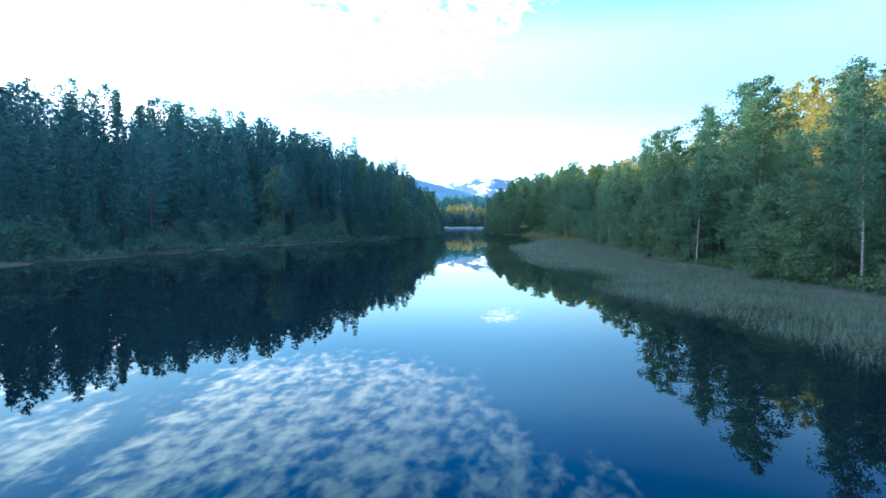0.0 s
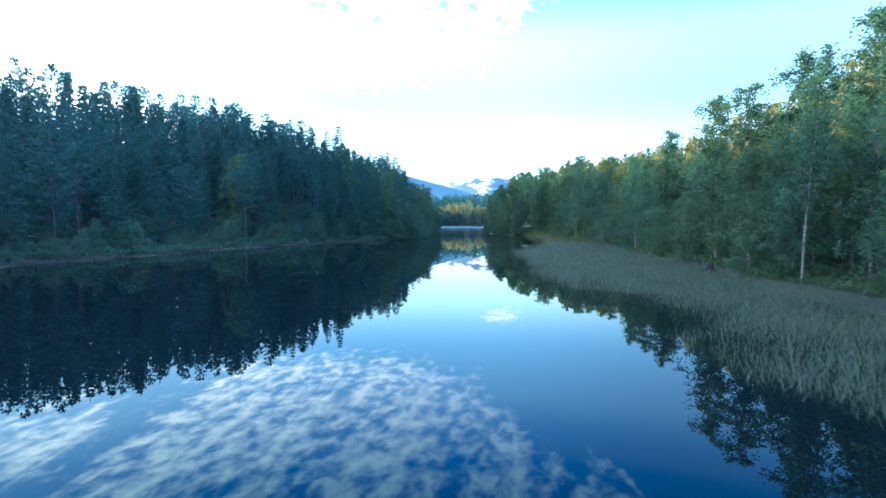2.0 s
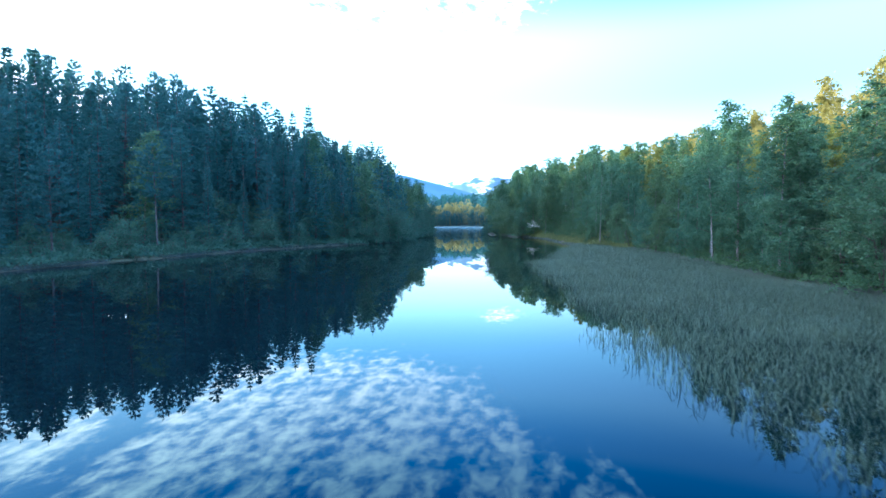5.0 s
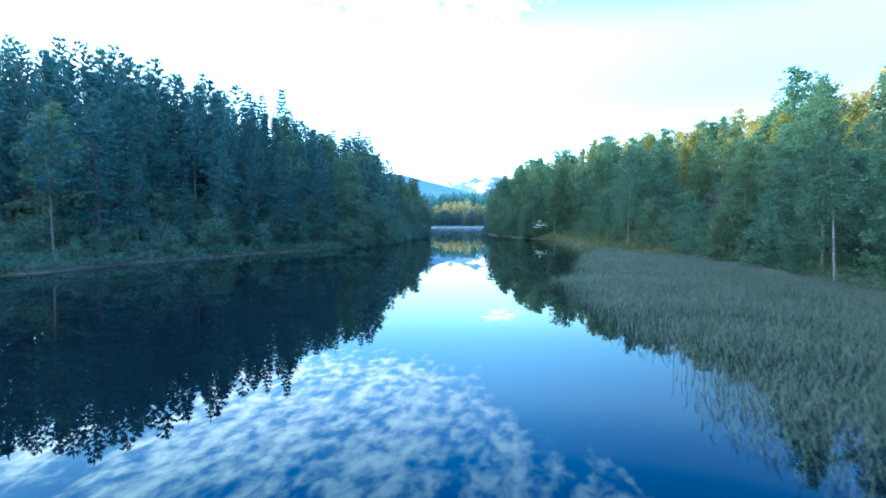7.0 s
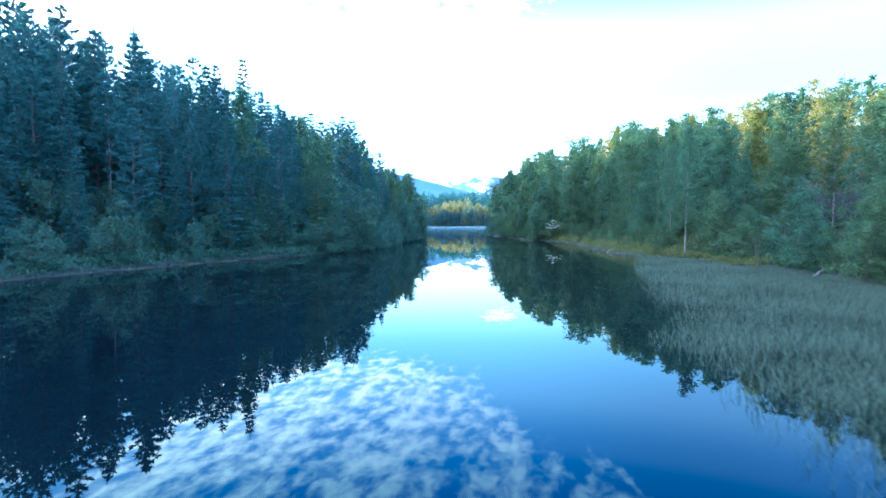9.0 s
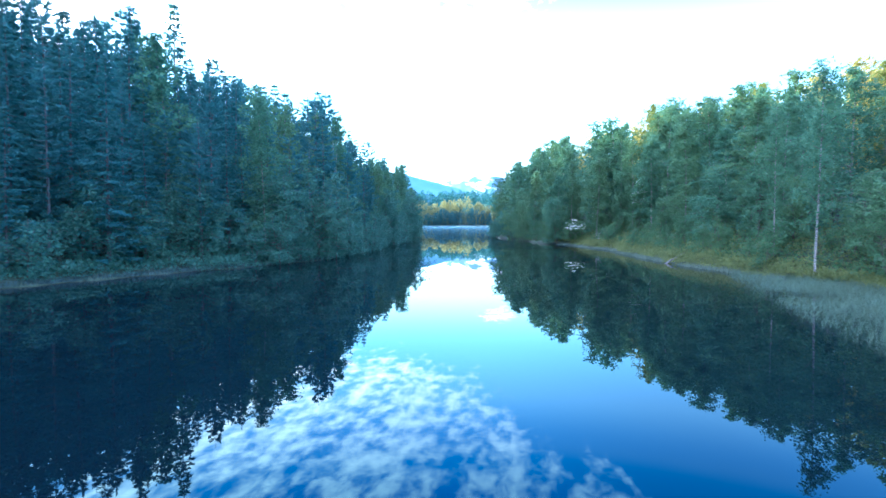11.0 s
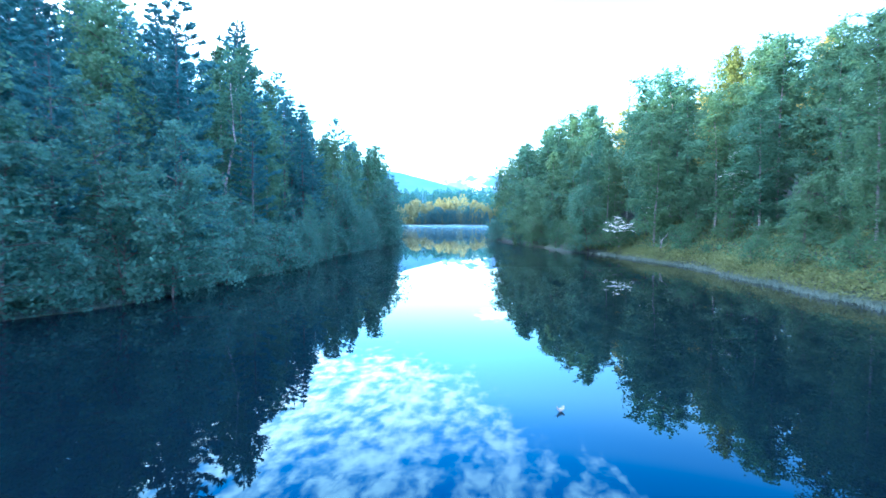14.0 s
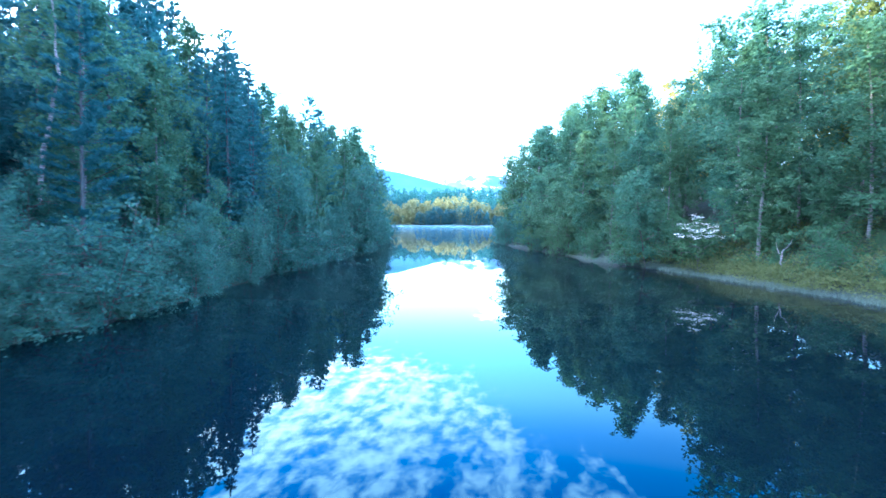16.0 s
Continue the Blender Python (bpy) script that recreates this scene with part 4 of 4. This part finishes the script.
def reed_bed():
    rng = random.Random(5)
    b = Build()
    edge = np.array(REED)
    for i in range(300000):
        y = rng.uniform(-2, 113)
        xe = float(np.interp(y, edge[:, 1], edge[:, 0])) + 0.5 * noise.noise((y * 0.7, 1.5, 2))
        xb = float(np.interp(y, SR[:, 1], SR[:, 0])) + 2.0
        if xb < xe + 0.3:
            continue
        u = rng.random()
        x = xe + (xb - xe) * u
        thick = noise.noise((x * 0.35, y * 0.35, 4.0)) * 0.9 + 0.62 + 0.5 * u
        if x - xe < 1.2:
            thick *= 0.12 + 0.75 * (x - xe)
        if rng.random() > thick * (xb - xe) / 15:
            continue
        L = rng.uniform(0.24, 0.56) * (0.85 + 0.25 * noise.noise((x * 0.2, y * 0.2, 9)))
        a = rng.uniform(0, 6.283)
        tilt = rng.uniform(0.05, 0.75)
        d = Vector((math.cos(a) * tilt + 0.08, math.sin(a) * tilt, 1)).normalized()
        s = Vector((math.sin(a), -math.cos(a), 0))
        p = Vector((x, y, max(-0.15, 0.12 * (u - 0.55))))
        w = rng.uniform(0.003, 0.0065)
        k = len(b.v)
        mid = p + d * L * 0.6
        tip = p + d * L + Vector((math.cos(a), math.sin(a), -0.3)) * L * rng.uniform(0.05, 0.5)
        b.v += [tuple(p - s * w), tuple(p + s * w), tuple(mid + s * w), tuple(mid - s * w), tuple(tip)]
        b.f += [(k, k + 1, k + 2, k + 3), (k + 3, k + 2, k + 4)]
    ob = new("reed_bed", mesh_from("reed_bed", b.v, b.f, M["reed"]))
    return tagged(ob, "grey-green sedge standing in the shallows", "reeds", kind="stuff")


reed_bed()


def shore_sedge(name, shore, side, y_lo, y_hi, count, seed, tall, mid=-0.05, mat="straw"):
    """A pale strip of low sedge along the water's edge."""
    rng = random.Random(seed)
    b = Build()
    for i in range(count):
        y = rng.uniform(y_lo, y_hi)
        if noise.noise((y * 0.12, seed, 0)) < -0.22:
            continue
        x = float(np.interp(y, shore[:, 1], shore[:, 0])) + side * rng.gauss(mid, 0.22 + 0.6 * abs(mid))
        a, L = rng.uniform(0, 6.283), tall * rng.uniform(0.5, 1.2)
        d = Vector((math.cos(a) * 0.5, math.sin(a) * 0.5, 1)).normalized()
        b.blade(Vector((x, y, max(-0.06, 0.02 + 0.2 * mid))), d, Vector((math.sin(a), -math.cos(a), 0)), L, 0.02)
    ob = new(name, mesh_from(name, b.v, b.f, M[mat]))
    return tagged(ob, "pale dry sedge along the waterline", "sedge", kind="stuff")


shore_sedge("shore_sedge", SL, -1, 34, 126, 20000, 31, 0.32, 0.12)
shore_sedge("bank_sedge", SR, 1, 112, 157, 12000, 32, 0.30, -0.22, "pale_grass")


# ---- single things on the shores ----
def rowan(name, x, y, z, H, seed, label, spread=1.0, heads=18):
    """A small flowering rowan with flat white flower heads."""
    b = broadleaf(seed, H, int(480 * H), 0.22, 1.3 * spread, 0.17, 3, 0.16 * spread, 0.15, flowers=heads, limbs=16)
    t = as_tree(name, b, M["dry_wood"], M["shrub_leaf"], label, "rowan", "flowering rowans")
    t.matrix_basis = pose(x, y, z, 0, 0, 40 * seed)
    return t


rowan("rowan_tree", 14.0, 153.9, 0.5, 2.8, 501, "small rowan bush full of white blossom over the water", 1.5)
rowan("rowan_tree", 17.2, 153.0, 1.6, 3.8, 502, "rowan bush with a little white blossom on the bank", heads=5)
rowan("rowan_tree", 20.2, 159.3, 2.2, 9.2, 503, "tall rowan with white blossom among birches")
rowan("rowan_tree", 19.4, 144.0, 1.8, 6.0, 504, "rowan with scattered white blossom on the bank", heads=5)


def log(name, pts, radii, label, mat="dry_wood", twigs=0, seed=1, category="log"):
    """A fallen or leaning stem, with broken side branches."""
    rng = random.Random(seed)
    base = new(name)
    foot = Vector(pts[0])
    base.matrix_basis = pose(*pts[0])
    pts = [Vector(p) - foot for p in pts]
    tagged(base, label, category, "dead wood on the shore")
    b = Build()
    fine, rr = [], []
    for i in range(len(pts) - 1):
        for k in range(4):
            u = k / 4
            fine.append(Vector(pts[i]).lerp(Vector(pts[i + 1]), u) + Vector((rng.gauss(0, 0.02), rng.gauss(0, 0.02), rng.gauss(0, 0.02))))
            rr.append((radii[i] * (1 - u) + radii[i + 1] * u) * rng.uniform(0.9, 1.1))
    fine.append(Vector(pts[-1]))
    rr.append(radii[-1])
    b.tube(fine, rr, 9)
    part("stem", mesh_from("stem", b.v, b.f, M[mat], True), base)
    for i in range(twigs):
        q = Build()
        p = along(fine, rng.uniform(0.3, 0.95))
        d = rand_dir(rng)
        d.z = abs(d.z)
        L = rng.uniform(0.3, 1.0)
        q.tube([p, p + d * L * 0.6, p + d * L + Vector((0, 0, 0.1))], [radii[-1] * 0.7 + 0.008, 0.012, 0.004], 5)
        part("branch", mesh_from("branch", q.v, q.f, M[mat], True), base)
    return base


log("driftwood_log", [(14.2, 120.2, -0.1), (15.2, 120.8, 0.35), (16.6, 121.6, 0.95)], [0.065, 0.06, 0.035], "bleached log lying on the bank into the water", twigs=3, seed=2)
log("bent_birch_stem", [(16.5, 148.2, 0.25), (15.9, 148.1, 0.65), (15.75, 148.2, 1.1), (15.95, 148.4, 1.6), (16.4, 148.6, 2.0)], [0.04, 0.038, 0.034, 0.028, 0.015], "bent white birch stem curving from the bank", "birch_bark", 3, 3, "birch stem")
log("fallen_branch", [(16.0, 144.2, 0.36), (16.5, 144.5, 0.62), (17.1, 144.9, 0.8)], [0.04, 0.035, 0.02], "fallen branch with reddish bark on the bank", "red_bark", 3, 4, "branch")
log("dead_branch", [(18.2, 91.6, 0.15), (19.0, 92.4, 0.4), (20.0, 92.9, 0.5)], [0.07, 0.06, 0.03], "grey dead branch lying at the edge of the sedge", twigs=5, seed=5, category="branch")
log("dead_branch", [(18.6, 101.6, 0.15), (19.4, 102.0, 0.8), (20.3, 102.3, 2.2)], [0.06, 0.05, 0.02], "grey dead branch leaning up the bank", twigs=6, seed=6, category="branch")
log("dead_branch", [(18.9, 98.6, 0.1), (18.6, 98.2, 1.0), (18.0, 97.6, 2.0)], [0.05, 0.045, 0.015], "leaning dead sapling at the water's edge", twigs=5, seed=7, category="branch")
log("dead_branch", [(15.9, 117.8, 0.05), (16.6, 118.4, 0.45), (17.2, 118.8, 1.0)], [0.05, 0.04, 0.02], "fallen grey sapling at the tip of the sedge", twigs=3, seed=8, category="branch")
log("driftwood_log", [(-11.0, 133.9, 0.0), (-10.7, 135.2, 0.06), (-10.6, 136.4, 0.02)], [0.045, 0.04, 0.03], "wet grey log lying in the shallows under bushes", twigs=2, seed=9)
log("leaning_birch_stem", [(-12.0, 144.3, 0.1), (-11.6, 144.6, 0.4), (-11.35, 144.8, 1.2), (-11.2, 145.0, 2.6)], [0.07, 0.06, 0.05, 0.025], "young birch stem bent out over the water", "birch_bark", 4, 10, "birch stem")
log("pale_birch_stem", [(-15.6, 139.0, 1.2), (-15.3, 139.2, 3.4), (-15.2, 139.4, 5.5), (-14.7, 139.6, 8.2), (-14.9, 139.6, 12.0)], [0.10, 0.09, 0.08, 0.055, 0.015], "crooked white birch trunk among dark trees", "birch_bark", 4, 11, "birch stem")
log("pale_birch_stem", [(-17.6, 138.2, 1.6), (-17.5, 138.3, 3.6), (-17.2, 138.4, 6.0), (-17.3, 138.5, 8.5), (-17.1, 138.5, 12.0)], [0.08, 0.075, 0.06, 0.045, 0.012], "slender white birch trunk among dark trees", "birch_bark", 3, 12, "birch stem")
log("leaning_birch_stem", [(-38.6, 70.9, 0.1), (-38.4, 71.0, 1.1), (-37.9, 71.2, 2.3)], [0.09, 0.075, 0.05], "broken white birch stub leaning at the waterline", "birch_bark", 2, 15, "birch stem")
log("leaning_birch_stem", [(-28.6, 97.6, 0.4), (-28.0, 97.9, 1.6), (-27.7, 98.1, 3.0)], [0.06, 0.05, 0.03], "leaning pale sapling on the sedge shore", "birch_bark", 4, 13, "birch stem")

for i, (x, y, top) in enumerate(((17.6, 69.5, 9.4), (18.4, 75.5, 9.8), (17.0, 63.5, 9.2))):
    z = ground_z(x, y)
    place(CLOSE[i], x, y, top - z, 11, 110 * i, z=z, broad=1.3)
young = place(MID[1], -11.5, 144.9, 4.6, 6, 70, z=0.25, broad=0.8)
tagged(young, "young green birch leaning out over the water")


def stump():
    """A dark upturned root plate at the foot of a birch."""
    rng = random.Random(14)
    base = new("tree_stump")
    tagged(base, "dark rotten tree stump with roots beside the sedge", "stump")
    b = Build()
    b.tube([Vector((0, 0, -0.2)), Vector((0, 0, 0.15)), Vector((0.03, 0, 0.42)), Vector((0.05, 0.02, 0.55))], [0.30, 0.26, 0.21, 0.16], 11)
    part("stub", mesh_from("stub", b.v, b.f, M["rotten_wood"], True), base)
    for i in range(7):
        q = Build()
        a = i * 0.9 + rng.uniform(-0.2, 0.2)
        L = rng.uniform(0.45, 0.8)
        q.tube([Vector((math.cos(a) * 0.15, math.sin(a) * 0.15, 0.22)), Vector((math.cos(a) * L * 0.6, math.sin(a) * L * 0.6, 0.12)), Vector((math.cos(a) * L, math.sin(a) * L, -0.12))], [0.09, 0.06, 0.025], 6)
        part("root", mesh_from("root", q.v, q.f, M["rotten_wood"], True), base)
    base.matrix_basis = pose(14.6, 47.6, 0.12)
    return base


stump()


def floating_leaf(x, y):
    """A curled dry leaf adrift on the open water."""
    b = Build()
    n, k = 7, 5
    for i in range(n):
        u = i / (n - 1)
        half = 0.045 * math.sin(math.pi * (0.08 + 0.87 * u))
        for j in range(k):
            v = 2 * j / (k - 1) - 1
            b.v.append((0.15 * (u - 0.5), half * v, 0.004 + 0.05 * (2 * u - 1) ** 2 + 0.035 * v * v))
    for i in range(n - 1):
        for j in range(k - 1):
            q = i * k + j
            b.f.append((q, q + 1, q + k + 1, q + k))
    base = new("floating_leaf")
    tagged(base, "curled pale dry leaf floating on the lake", "leaf")
    part("blade", mesh_from("blade", b.v, b.f, M["straw_leaf"], True), base)
    st = Build()
    st.tube([Vector((-0.075, 0, 0.05)), Vector((-0.10, 0.004, 0.065)), Vector((-0.125, 0.012, 0.07))], [0.003, 0.0025, 0.002], 5)
    part("stalk", mesh_from("stalk", st.v, st.f, M["shrub_bark"], True), base)
    base.matrix_basis = pose(x, y, 0, 0, 0, 25)
    return base


floating_leaf(1.94, 111.9)
